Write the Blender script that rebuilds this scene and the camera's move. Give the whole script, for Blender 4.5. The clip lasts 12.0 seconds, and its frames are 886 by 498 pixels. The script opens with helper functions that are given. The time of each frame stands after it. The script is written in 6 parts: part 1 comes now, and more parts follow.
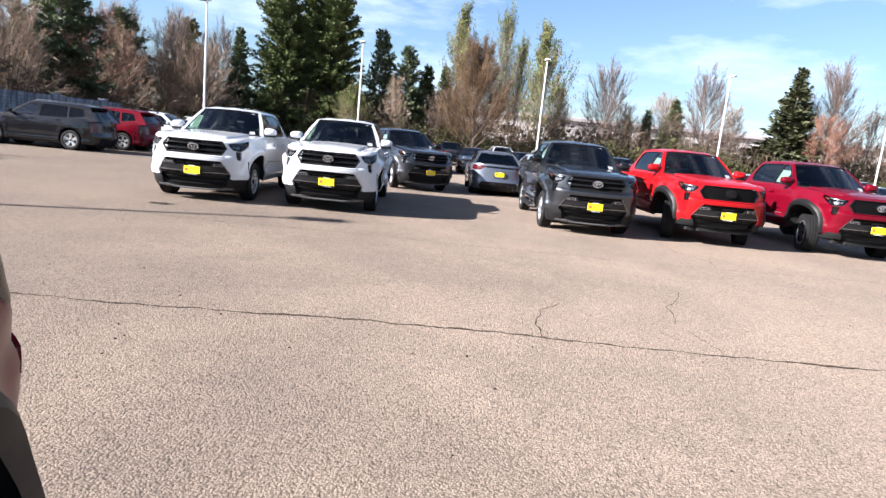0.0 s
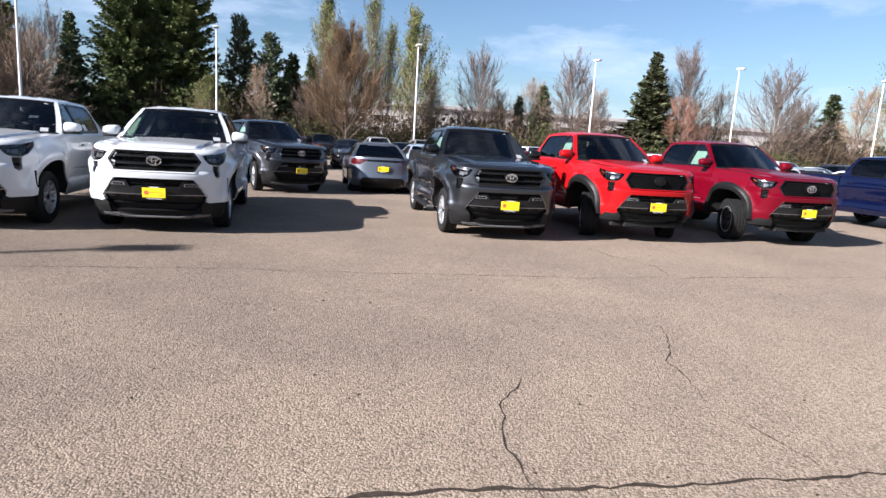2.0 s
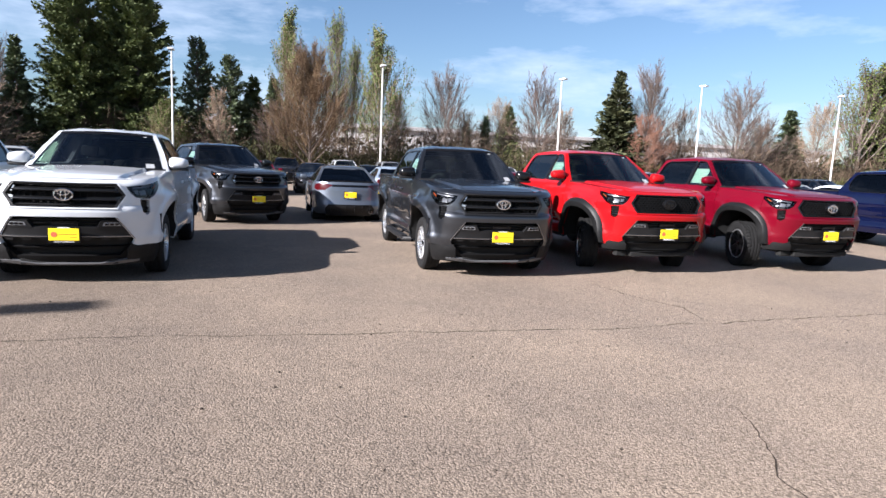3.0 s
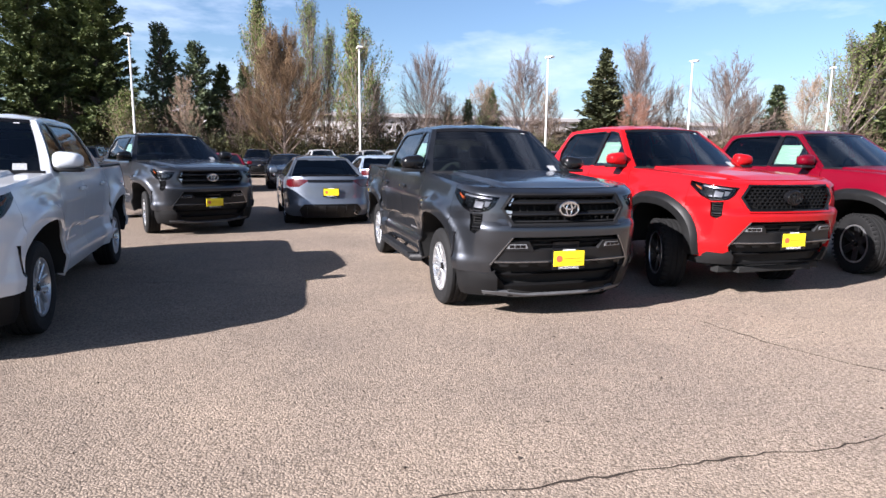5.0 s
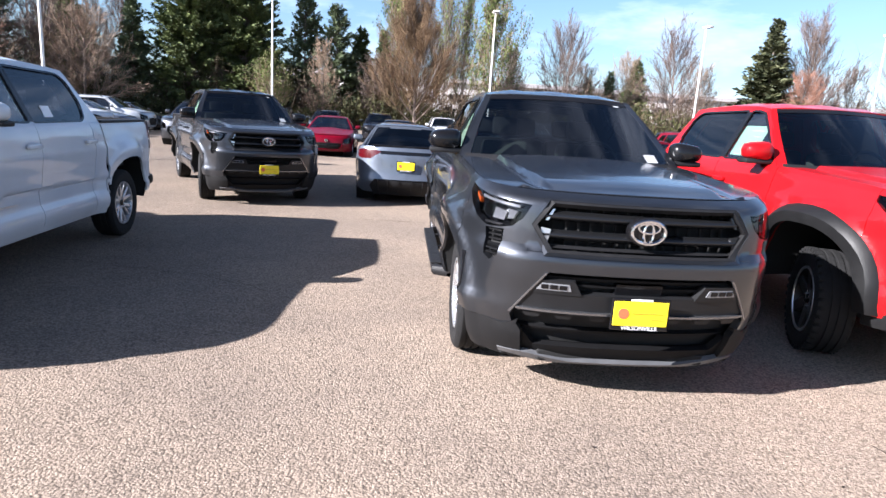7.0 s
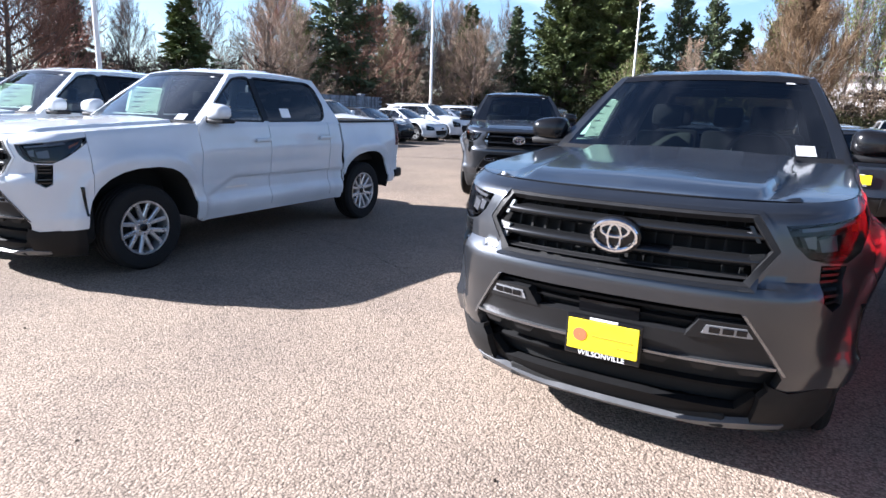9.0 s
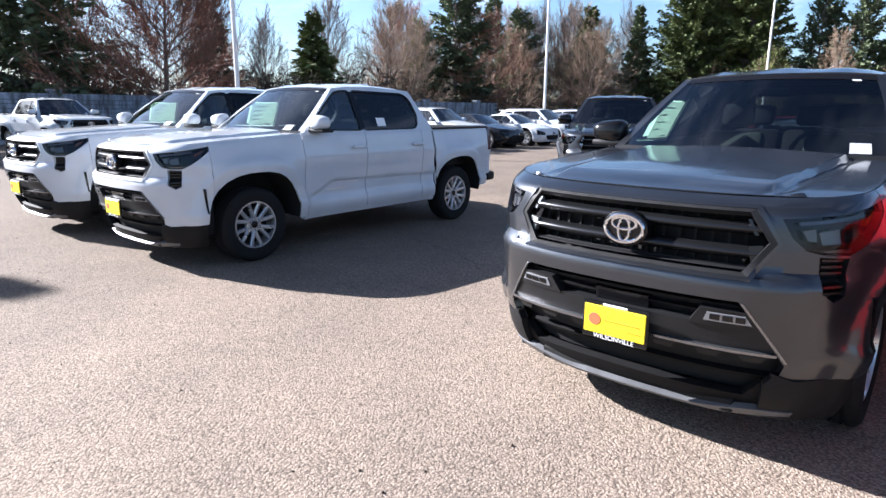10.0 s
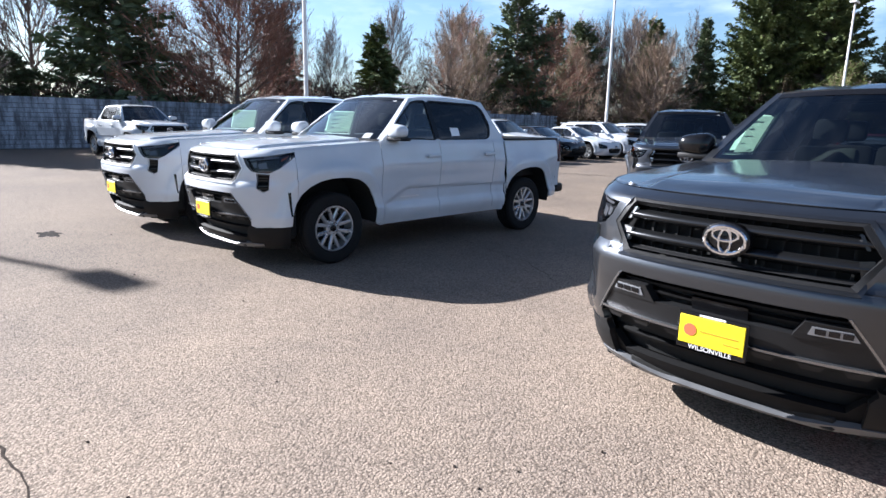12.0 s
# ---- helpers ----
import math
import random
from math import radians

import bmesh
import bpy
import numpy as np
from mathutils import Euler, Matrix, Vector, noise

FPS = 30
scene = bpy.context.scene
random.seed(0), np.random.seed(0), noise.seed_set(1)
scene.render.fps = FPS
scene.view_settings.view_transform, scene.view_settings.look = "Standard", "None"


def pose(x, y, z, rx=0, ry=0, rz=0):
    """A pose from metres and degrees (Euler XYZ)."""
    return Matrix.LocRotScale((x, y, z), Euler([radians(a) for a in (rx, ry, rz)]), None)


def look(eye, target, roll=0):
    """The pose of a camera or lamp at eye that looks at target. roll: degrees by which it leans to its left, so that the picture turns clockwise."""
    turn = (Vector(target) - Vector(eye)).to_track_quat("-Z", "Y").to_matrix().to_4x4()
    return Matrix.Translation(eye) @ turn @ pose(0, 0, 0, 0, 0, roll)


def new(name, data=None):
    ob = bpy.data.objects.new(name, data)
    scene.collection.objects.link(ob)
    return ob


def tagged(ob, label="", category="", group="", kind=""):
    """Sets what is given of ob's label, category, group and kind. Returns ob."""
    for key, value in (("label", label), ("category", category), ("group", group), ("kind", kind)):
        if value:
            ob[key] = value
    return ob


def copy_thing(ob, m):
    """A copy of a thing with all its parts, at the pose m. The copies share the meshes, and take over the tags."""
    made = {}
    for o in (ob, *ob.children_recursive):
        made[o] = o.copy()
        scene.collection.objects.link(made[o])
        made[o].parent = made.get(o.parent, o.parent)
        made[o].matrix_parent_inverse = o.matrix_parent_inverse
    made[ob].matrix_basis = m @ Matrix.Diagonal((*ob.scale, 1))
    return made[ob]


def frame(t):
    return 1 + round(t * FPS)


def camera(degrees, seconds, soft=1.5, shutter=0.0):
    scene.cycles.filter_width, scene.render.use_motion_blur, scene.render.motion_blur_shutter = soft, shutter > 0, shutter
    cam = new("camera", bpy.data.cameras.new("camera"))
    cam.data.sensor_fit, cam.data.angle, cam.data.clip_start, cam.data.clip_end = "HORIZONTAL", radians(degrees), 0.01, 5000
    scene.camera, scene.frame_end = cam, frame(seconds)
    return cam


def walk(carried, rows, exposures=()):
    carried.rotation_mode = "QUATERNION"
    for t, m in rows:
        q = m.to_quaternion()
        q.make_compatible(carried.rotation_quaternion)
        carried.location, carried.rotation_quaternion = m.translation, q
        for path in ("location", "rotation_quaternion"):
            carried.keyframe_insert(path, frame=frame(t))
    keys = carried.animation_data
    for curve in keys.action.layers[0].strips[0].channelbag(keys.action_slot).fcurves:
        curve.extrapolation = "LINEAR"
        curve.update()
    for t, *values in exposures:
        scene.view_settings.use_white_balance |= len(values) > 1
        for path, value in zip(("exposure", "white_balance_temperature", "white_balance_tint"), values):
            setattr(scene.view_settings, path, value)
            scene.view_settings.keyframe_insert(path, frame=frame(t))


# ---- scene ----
cam = camera(71.7, 12.0)
PATH = [
    (0, (0.169, -6.682, 1.567), (0.223, -4.712, 1.225), 5.6),
    (0.5, (0.157, -6.189, 1.566), (0.45, -4.242, 1.214), 4.5),
    (1, (0.164, -5.5, 1.541), (0.558, -3.572, 1.184), 3.7),
    (1.5, (0.147, -4.777, 1.543), (0.574, -2.855, 1.191), 3.6),
    (2, (0.2, -4.028, 1.526), (0.64, -2.107, 1.186), 3.5),
    (2.5, (0.264, -3.247, 1.529), (0.738, -1.329, 1.219), 3.0),
    (3, (0.351, -2.474, 1.531), (0.892, -0.567, 1.263), 2.4),
    (3.2, (0.368, -2.18, 1.548), (0.948, -0.281, 1.304), 2.0),
    (4.8, (0.638, 0.217, 1.529), (1.258, 2.096, 1.241), 0.5),
    (5, (0.684, 0.48, 1.52), (1.281, 2.363, 1.211), 0.6),
    (5.5, (0.82, 1.103, 1.518), (1.349, 3.0, 1.169), 0.8),
    (6, (1.047, 1.596, 1.539), (1.479, 3.513, 1.167), 1.5),
    (6.5, (1.503, 1.941, 1.552), (1.843, 3.871, 1.15), 2.7),
    (6.7, (1.692, 2.045, 1.569), (1.984, 3.981, 1.159), 3.1),
    (8.3, (3.416, 2.854, 1.531), (2.871, 4.729, 1.097), 4.2),
    (8.5, (3.577, 2.861, 1.539), (2.917, 4.695, 1.091), 3.6),
    (9, (3.988, 2.802, 1.539), (3.046, 4.508, 1.088), 2.0),
    (9.5, (4.334, 2.754, 1.549), (3.202, 4.34, 1.102), 0.9),
    (10, (4.54, 2.715, 1.56), (3.281, 4.205, 1.118), 0.4),
    (10.5, (4.616, 2.588, 1.545), (3.282, 4.013, 1.109), 0.4),
    (11, (4.639, 2.566, 1.543), (3.266, 3.957, 1.12), 0.8),
    (11.5, (4.595, 2.499, 1.549), (3.21, 3.882, 1.135), 1.3),
    (12, (4.442, 2.497, 1.544), (3.054, 3.877, 1.135), 1.3),
]
EXPOSURES = [(0, 2.04, 5880, 14), (0.6, 1.58, 5860, 13), (1.0, 1.55, 5860, 13), (2.5, 1.60, 5820, 13), (5.5, 1.85, 5790, 15), (8.5, 2.31, 5570, 13), (9.5, 2.23, 5540, 13), (10.5, 2.02, 5510, 12), (12, 1.90, 5530, 11)]
walk(cam, [(t, look(eye, target, roll)) for t, eye, target, roll in PATH], EXPOSURES)

# ---- world, sun, exposure ----
SUN_DIR = Vector((-0.833, -0.295, 0.468)).normalized()
world = bpy.data.worlds.new("sky")
scene.world = world
world.use_nodes = True
wn = world.node_tree.nodes
wl = world.node_tree.links
bg = wn["Background"]
sky = wn.new("ShaderNodeTexSky")
sky.sky_type = 'NISHITA'
sky.sun_disc = False
sky.sun_elevation = math.asin(SUN_DIR.z)
sky.sun_rotation = math.atan2(SUN_DIR.x, SUN_DIR.y)
sky.air_density, sky.dust_density, sky.ozone_density = 1.0, 1.0, 1.4
# thin clouds, low contrast
tc = wn.new("ShaderNodeTexCoord")
cmap = wn.new("ShaderNodeMapping")
cmap.inputs["Scale"].default_value = (1.6, 1.6, 6.0)
cn = wn.new("ShaderNodeTexNoise")
cn.inputs["Scale"].default_value, cn.inputs["Detail"].default_value, cn.inputs["Roughness"].default_value = 2.2, 6.0, 0.6
cr = wn.new("ShaderNodeValToRGB")
cr.color_ramp.elements[0].position, cr.color_ramp.elements[1].position = 0.50, 0.76
cr.color_ramp.elements[0].color, cr.color_ramp.elements[1].color = (0, 0, 0, 1), (0.75, 0.75, 0.75, 1)
cmix = wn.new("ShaderNodeMixRGB")
cmix.inputs[2].default_value = (8.0, 8.2, 8.8, 1)
wl.new(tc.outputs["Generated"], cmap.inputs[0])
wl.new(cmap.outputs[0], cn.inputs["Vector"])
wl.new(cn.outputs["Fac"], cr.inputs[0])
wl.new(cr.outputs[0], cmix.inputs[0])
wl.new(sky.outputs[0], cmix.inputs[1])
ctint = wn.new("ShaderNodeMixRGB")
ctint.blend_type = 'MULTIPLY'
ctint.inputs[0].default_value = 1.0
ctint.inputs[2].default_value = (0.98, 1.02, 1.06, 1)
wl.new(cmix.outputs[0], ctint.inputs[1])
# pale towards the horizon, deeper overhead
zsep = wn.new("ShaderNodeSeparateXYZ")
wl.new(tc.outputs["Generated"], zsep.inputs[0])
hz = wn.new("ShaderNodeValToRGB")
hz.color_ramp.elements[0].position, hz.color_ramp.elements[0].color = 0.0, (1.10, 1.15, 1.18, 1)
hz.color_ramp.elements[1].position, hz.color_ramp.elements[1].color = 0.92, (0.38, 0.38, 0.40, 1)
hz.color_ramp.elements.new(0.28).color = (1.12, 1.13, 1.12, 1)
hz.color_ramp.elements.new(0.66).color = (0.80, 0.80, 0.82, 1)
wl.new(zsep.outputs[2], hz.inputs[0])
hmul = wn.new("ShaderNodeMixRGB")
hmul.blend_type = 'MULTIPLY'
hmul.inputs[0].default_value = 1.0
wl.new(ctint.outputs[0], hmul.inputs[1])
wl.new(hz.outputs[0], hmul.inputs[2])
wl.new(hmul.outputs[0], bg.inputs[0])
bg.inputs[1].default_value = 0.039

sun = new("sun", bpy.data.lights.new("sun", 'SUN'))
sun.data.energy, sun.data.angle, sun.data.color = 5.0, radians(0.55), (1.0, 0.91, 0.80)
sun.matrix_world = look(SUN_DIR * 60, (0, 0, 0))


# ---- materials ----
def material(name, color, rough=0.5, metal=0.0, coat=0.0, vary=0.0, scale=8.0, bump=0.0, bump_scale=80.0, spec=0.5):
    m = bpy.data.materials.new(name)
    m.use_nodes = True
    n, l = m.node_tree.nodes, m.node_tree.links
    b = n["Principled BSDF"]
    b.inputs["Base Color"].default_value = (*color, 1)
    b.inputs["Roughness"].default_value = rough
    b.inputs["Metallic"].default_value = metal
    b.inputs["Specular IOR Level"].default_value = spec
    b.inputs["Coat Weight"].default_value = coat
    b.inputs["Coat Roughness"].default_value = 0.025
    co = n.new("ShaderNodeTexCoord")
    if vary:
        t = n.new("ShaderNodeTexNoise")
        t.inputs["Scale"].default_value, t.inputs["Detail"].default_value = scale, 6
        l.new(co.outputs["Object"], t.inputs["Vector"])
        r = n.new("ShaderNodeMapRange")
        r.inputs[1].default_value, r.inputs[2].default_value = 0.3, 0.7
        r.inputs[3].default_value, r.inputs[4].default_value = 1 - vary, 1 + vary
        l.new(t.outputs["Fac"], r.inputs[0])
        mx = n.new("ShaderNodeMixRGB")
        mx.blend_type = 'MULTIPLY'
        mx.inputs[0].default_value = 1
        mx.inputs[1].default_value = (*color, 1)
        l.new(r.outputs[0], mx.inputs[2])
        l.new(mx.outputs[0], b.inputs["Base Color"])
        rr = n.new("ShaderNodeMapRange")
        rr.inputs[3].default_value, rr.inputs[4].default_value = max(rough - 0.08, 0.02), min(rough + 0.1, 1)
        l.new(t.outputs["Fac"], rr.inputs[0])
        l.new(rr.outputs[0], b.inputs["Roughness"])
    if bump:
        t2 = n.new("ShaderNodeTexNoise")
        t2.inputs["Scale"].default_value, t2.inputs["Detail"].default_value = bump_scale, 3
        l.new(co.outputs["Object"], t2.inputs["Vector"])
        bp = n.new("ShaderNodeBump")
        bp.inputs["Strength"].default_value, bp.inputs["Distance"].default_value = bump, 0.01
        l.new(t2.outputs["Fac"], bp.inputs["Height"])
        l.new(bp.outputs[0], b.inputs["Normal"])
    return m


def paint(name, color, metal=0.0, rough=0.35, coat=1.0, film=0.025):
    """Car paint: coloured base under a clear coat, with a faint film of dust."""
    m = material(name, color, rough=rough, metal=metal, coat=coat, vary=0.05, scale=2.5, spec=0.05)
    m.node_tree.nodes["Principled BSDF"].inputs["Coat Roughness"].default_value = film
    return m


def glass(name, tint, gloss=1.0, ior=1.5):
    m = bpy.data.materials.new(name)
    m.use_nodes = True
    n, l = m.node_tree.nodes, m.node_tree.links
    n.remove(n["Principled BSDF"])
    out = n["Material Output"]
    tr = n.new("ShaderNodeBsdfTransparent")
    tr.inputs[0].default_value = (*tint, 1)
    gl = n.new("ShaderNodeBsdfGlossy")
    gl.inputs["Roughness"].default_value = 0.015
    gl.inputs["Color"].default_value = (gloss, gloss, gloss, 1)
    fr = n.new("ShaderNodeFresnel")
    fr.inputs[0].default_value = ior
    mx = n.new("ShaderNodeMixShader")
    l.new(fr.outputs[0], mx.inputs[0])
    l.new(tr.outputs[0], mx.inputs[1])
    l.new(gl.outputs[0], mx.inputs[2])
    l.new(mx.outputs[0], out.inputs["Surface"])
    return m


def foliage(name, dark, light, rough=0.7, trans=0.0):
    """Leaves or twigs: colour varies from clump to clump."""
    m = bpy.data.materials.new(name)
    m.use_nodes = True
    n, l = m.node_tree.nodes, m.node_tree.links
    b = n["Principled BSDF"]
    b.inputs["Roughness"].default_value = rough
    b.inputs["Specular IOR Level"].default_value = 0.25
    g = n.new("ShaderNodeNewGeometry")
    r = n.new("ShaderNodeValToRGB")
    r.color_ramp.elements[0].color, r.color_ramp.elements[1].color = (*dark, 1), (*light, 1)
    co = n.new("ShaderNodeTexCoord")
    t = n.new("ShaderNodeTexNoise")
    t.inputs["Scale"].default_value = 0.6
    l.new(co.outputs["Object"], t.inputs["Vector"])
    a = n.new("ShaderNodeMath")
    a.operation = 'MULTIPLY_ADD'
    a.inputs[1].default_value = 0.55
    l.new(g.outputs["Random Per Island"], a.inputs[0])
    s2 = n.new("ShaderNodeMath")
    s2.operation = 'MULTIPLY_ADD'
    s2.inputs[1].default_value, s2.inputs[2].default_value = 1.4, -0.45
    l.new(t.outputs["Fac"], s2.inputs[0])
    l.new(s2.outputs[0], a.inputs[2])
    l.new(a.outputs[0], r.inputs[0])
    l.new(r.outputs[0], b.inputs["Base Color"])
    return m


def asphalt():
    m = bpy.data.materials.new("asphalt")
    m.use_nodes = True
    n, l = m.node_tree.nodes, m.node_tree.links
    b = n["Principled BSDF"]
    co = n.new("ShaderNodeTexCoord")
    v = n.new("ShaderNodeTexVoronoi")
    v.inputs["Scale"].default_value = 78
    v.inputs["Randomness"].default_value = 1
    v2 = n.new("ShaderNodeTexVoronoi")
    v2.inputs["Scale"].default_value = 190
    big = n.new("ShaderNodeTexNoise")
    big.inputs["Scale"].default_value, big.inputs["Detail"].default_value, big.inputs["Roughness"].default_value = 0.35, 8, 0.65
    mid = n.new("ShaderNodeTexNoise")
    mid.inputs["Scale"].default_value, mid.inputs["Detail"].default_value = 9, 5
    for t in (v, v2, big, mid):
        l.new(co.outputs["Object"], t.inputs["Vector"])
    stone = n.new("ShaderNodeValToRGB")
    e = stone.color_ramp.elements
    e[0].position, e[0].color = 0.0, (0.200, 0.162, 0.130, 1)
    e[1].position, e[1].color = 1.0, (0.372, 0.302, 0.244, 1)
    e2 = stone.color_ramp.elements.new(0.5)
    e2.color = (0.292, 0.237, 0.190, 1)
    sep = n.new("ShaderNodeSeparateColor")
    l.new(v.outputs["Color"], sep.inputs[0])
    l.new(sep.outputs[0], stone.inputs[0])
    gap = n.new("ShaderNodeValToRGB")
    gap.color_ramp.elements[0].position, gap.color_ramp.elements[0].color = 0.40, (1, 1, 1, 1)
    gap.color_ramp.elements[1].position, gap.color_ramp.elements[1].color = 0.84, (0.54, 0.53, 0.52, 1)
    l.new(v.outputs["Distance"], gap.inputs[0])
    mul = n.new("ShaderNodeMixRGB")
    mul.blend_type = 'MULTIPLY'
    mul.inputs[0].default_value = 1
    l.new(stone.outputs[0], mul.inputs[1])
    l.new(gap.outputs[0], mul.inputs[2])
    stain = n.new("ShaderNodeValToRGB")
    stain.color_ramp.elements[0].position, stain.color_ramp.elements[0].color = 0.3, (0.80, 0.79, 0.80, 1)
    stain.color_ramp.elements[1].position, stain.color_ramp.elements[1].color = 0.65, (1.08, 1.05, 1.0, 1)
    l.new(big.outputs["Fac"], stain.inputs[0])
    mul2 = n.new("ShaderNodeMixRGB")
    mul2.blend_type = 'MULTIPLY'
    mul2.inputs[0].default_value = 1
    l.new(mul.outputs[0], mul2.inputs[1])
    l.new(stain.outputs[0], mul2.inputs[2])
    # the asphalt gets darker towards the block wall, with a ragged change
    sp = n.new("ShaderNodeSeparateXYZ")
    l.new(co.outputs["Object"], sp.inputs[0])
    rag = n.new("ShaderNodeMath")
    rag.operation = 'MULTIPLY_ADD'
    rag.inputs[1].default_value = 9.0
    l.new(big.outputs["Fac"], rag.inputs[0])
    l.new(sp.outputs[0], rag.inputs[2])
    x_tone = n.new("ShaderNodeMapRange")
    x_tone.interpolation_type = 'SMOOTHSTEP'
    x_tone.inputs[1].default_value, x_tone.inputs[2].default_value = -0.5, 9.5
    x_tone.inputs[3].default_value, x_tone.inputs[4].default_value = 0.70, 1.08
    l.new(rag.outputs[0], x_tone.inputs[0])
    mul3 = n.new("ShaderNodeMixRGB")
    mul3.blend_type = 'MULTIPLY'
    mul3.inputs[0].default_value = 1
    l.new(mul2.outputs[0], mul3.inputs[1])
    l.new(x_tone.outputs[0], mul3.inputs[2])
    l.new(mul3.outputs[0], b.inputs["Base Color"])
    b.inputs["Roughness"].default_value = 0.9
    b.inputs["Specular IOR Level"].default_value = 0.25
    inv = n.new("ShaderNodeMath")
    inv.operation = 'SUBTRACT'
    inv.inputs[0].default_value = 1
    l.new(v.outputs["Distance"], inv.inputs[1])
    add = n.new("ShaderNodeMath")
    add.operation = 'MULTIPLY_ADD'
    add.inputs[1].default_value = 0.35
    l.new(v2.outputs["Distance"], add.inputs[0])
    l.new(inv.outputs[0], add.inputs[2])
    bp = n.new("ShaderNodeBump")
    bp.inputs["Strength"].default_value, bp.inputs["Distance"].default_value = 0.75, 0.0065
    l.new(add.outputs[0], bp.inputs["Height"])
    l.new(bp.outputs[0], b.inputs["Normal"])
    return m


def streaked(name, clean, dirty):
    """Old wall paint with dark runs from the top and patches of grime."""
    m = material(name, clean, rough=0.88)
    n, l = m.node_tree.nodes, m.node_tree.links
    g = n.new("ShaderNodeNewGeometry")
    mp = n.new("ShaderNodeMapping")
    mp.inputs["Scale"].default_value = (1, 2.6, 0.6)
    t = n.new("ShaderNodeTexNoise")
    t.inputs["Scale"].default_value, t.inputs["Detail"].default_value, t.inputs["Roughness"].default_value = 1.3, 7, 0.7
    r = n.new("ShaderNodeValToRGB")
    r.color_ramp.elements[0].position, r.color_ramp.elements[1].position = 0.40, 0.62
    r.color_ramp.elements[0].color, r.color_ramp.elements[1].color = (*dirty, 1), (*clean, 1)
    l.new(g.outputs["Position"], mp.inputs[0])
    l.new(mp.outputs[0], t.inputs["Vector"])
    l.new(t.outputs["Fac"], r.inputs[0])
    l.new(r.outputs[0], n["Principled BSDF"].inputs["Base Color"])
    return m


def paper():
    """Thin printed paper that lets some light through."""
    m = material("window_sheet_paper", (0.42, 0.52, 0.46), rough=0.7, vary=0.04)
    n, l = m.node_tree.nodes, m.node_tree.links
    t = n.new("ShaderNodeBsdfTranslucent")
    t.inputs[0].default_value = (0.72, 0.86, 0.74, 1)
    mx = n.new("ShaderNodeMixShader")
    mx.inputs[0].default_value = 0.2
    l.new(n["Principled BSDF"].outputs[0], mx.inputs[1])
    l.new(t.outputs[0], mx.inputs[2])
    l.new(mx.outputs[0], n["Material Output"].inputs["Surface"])
    return m


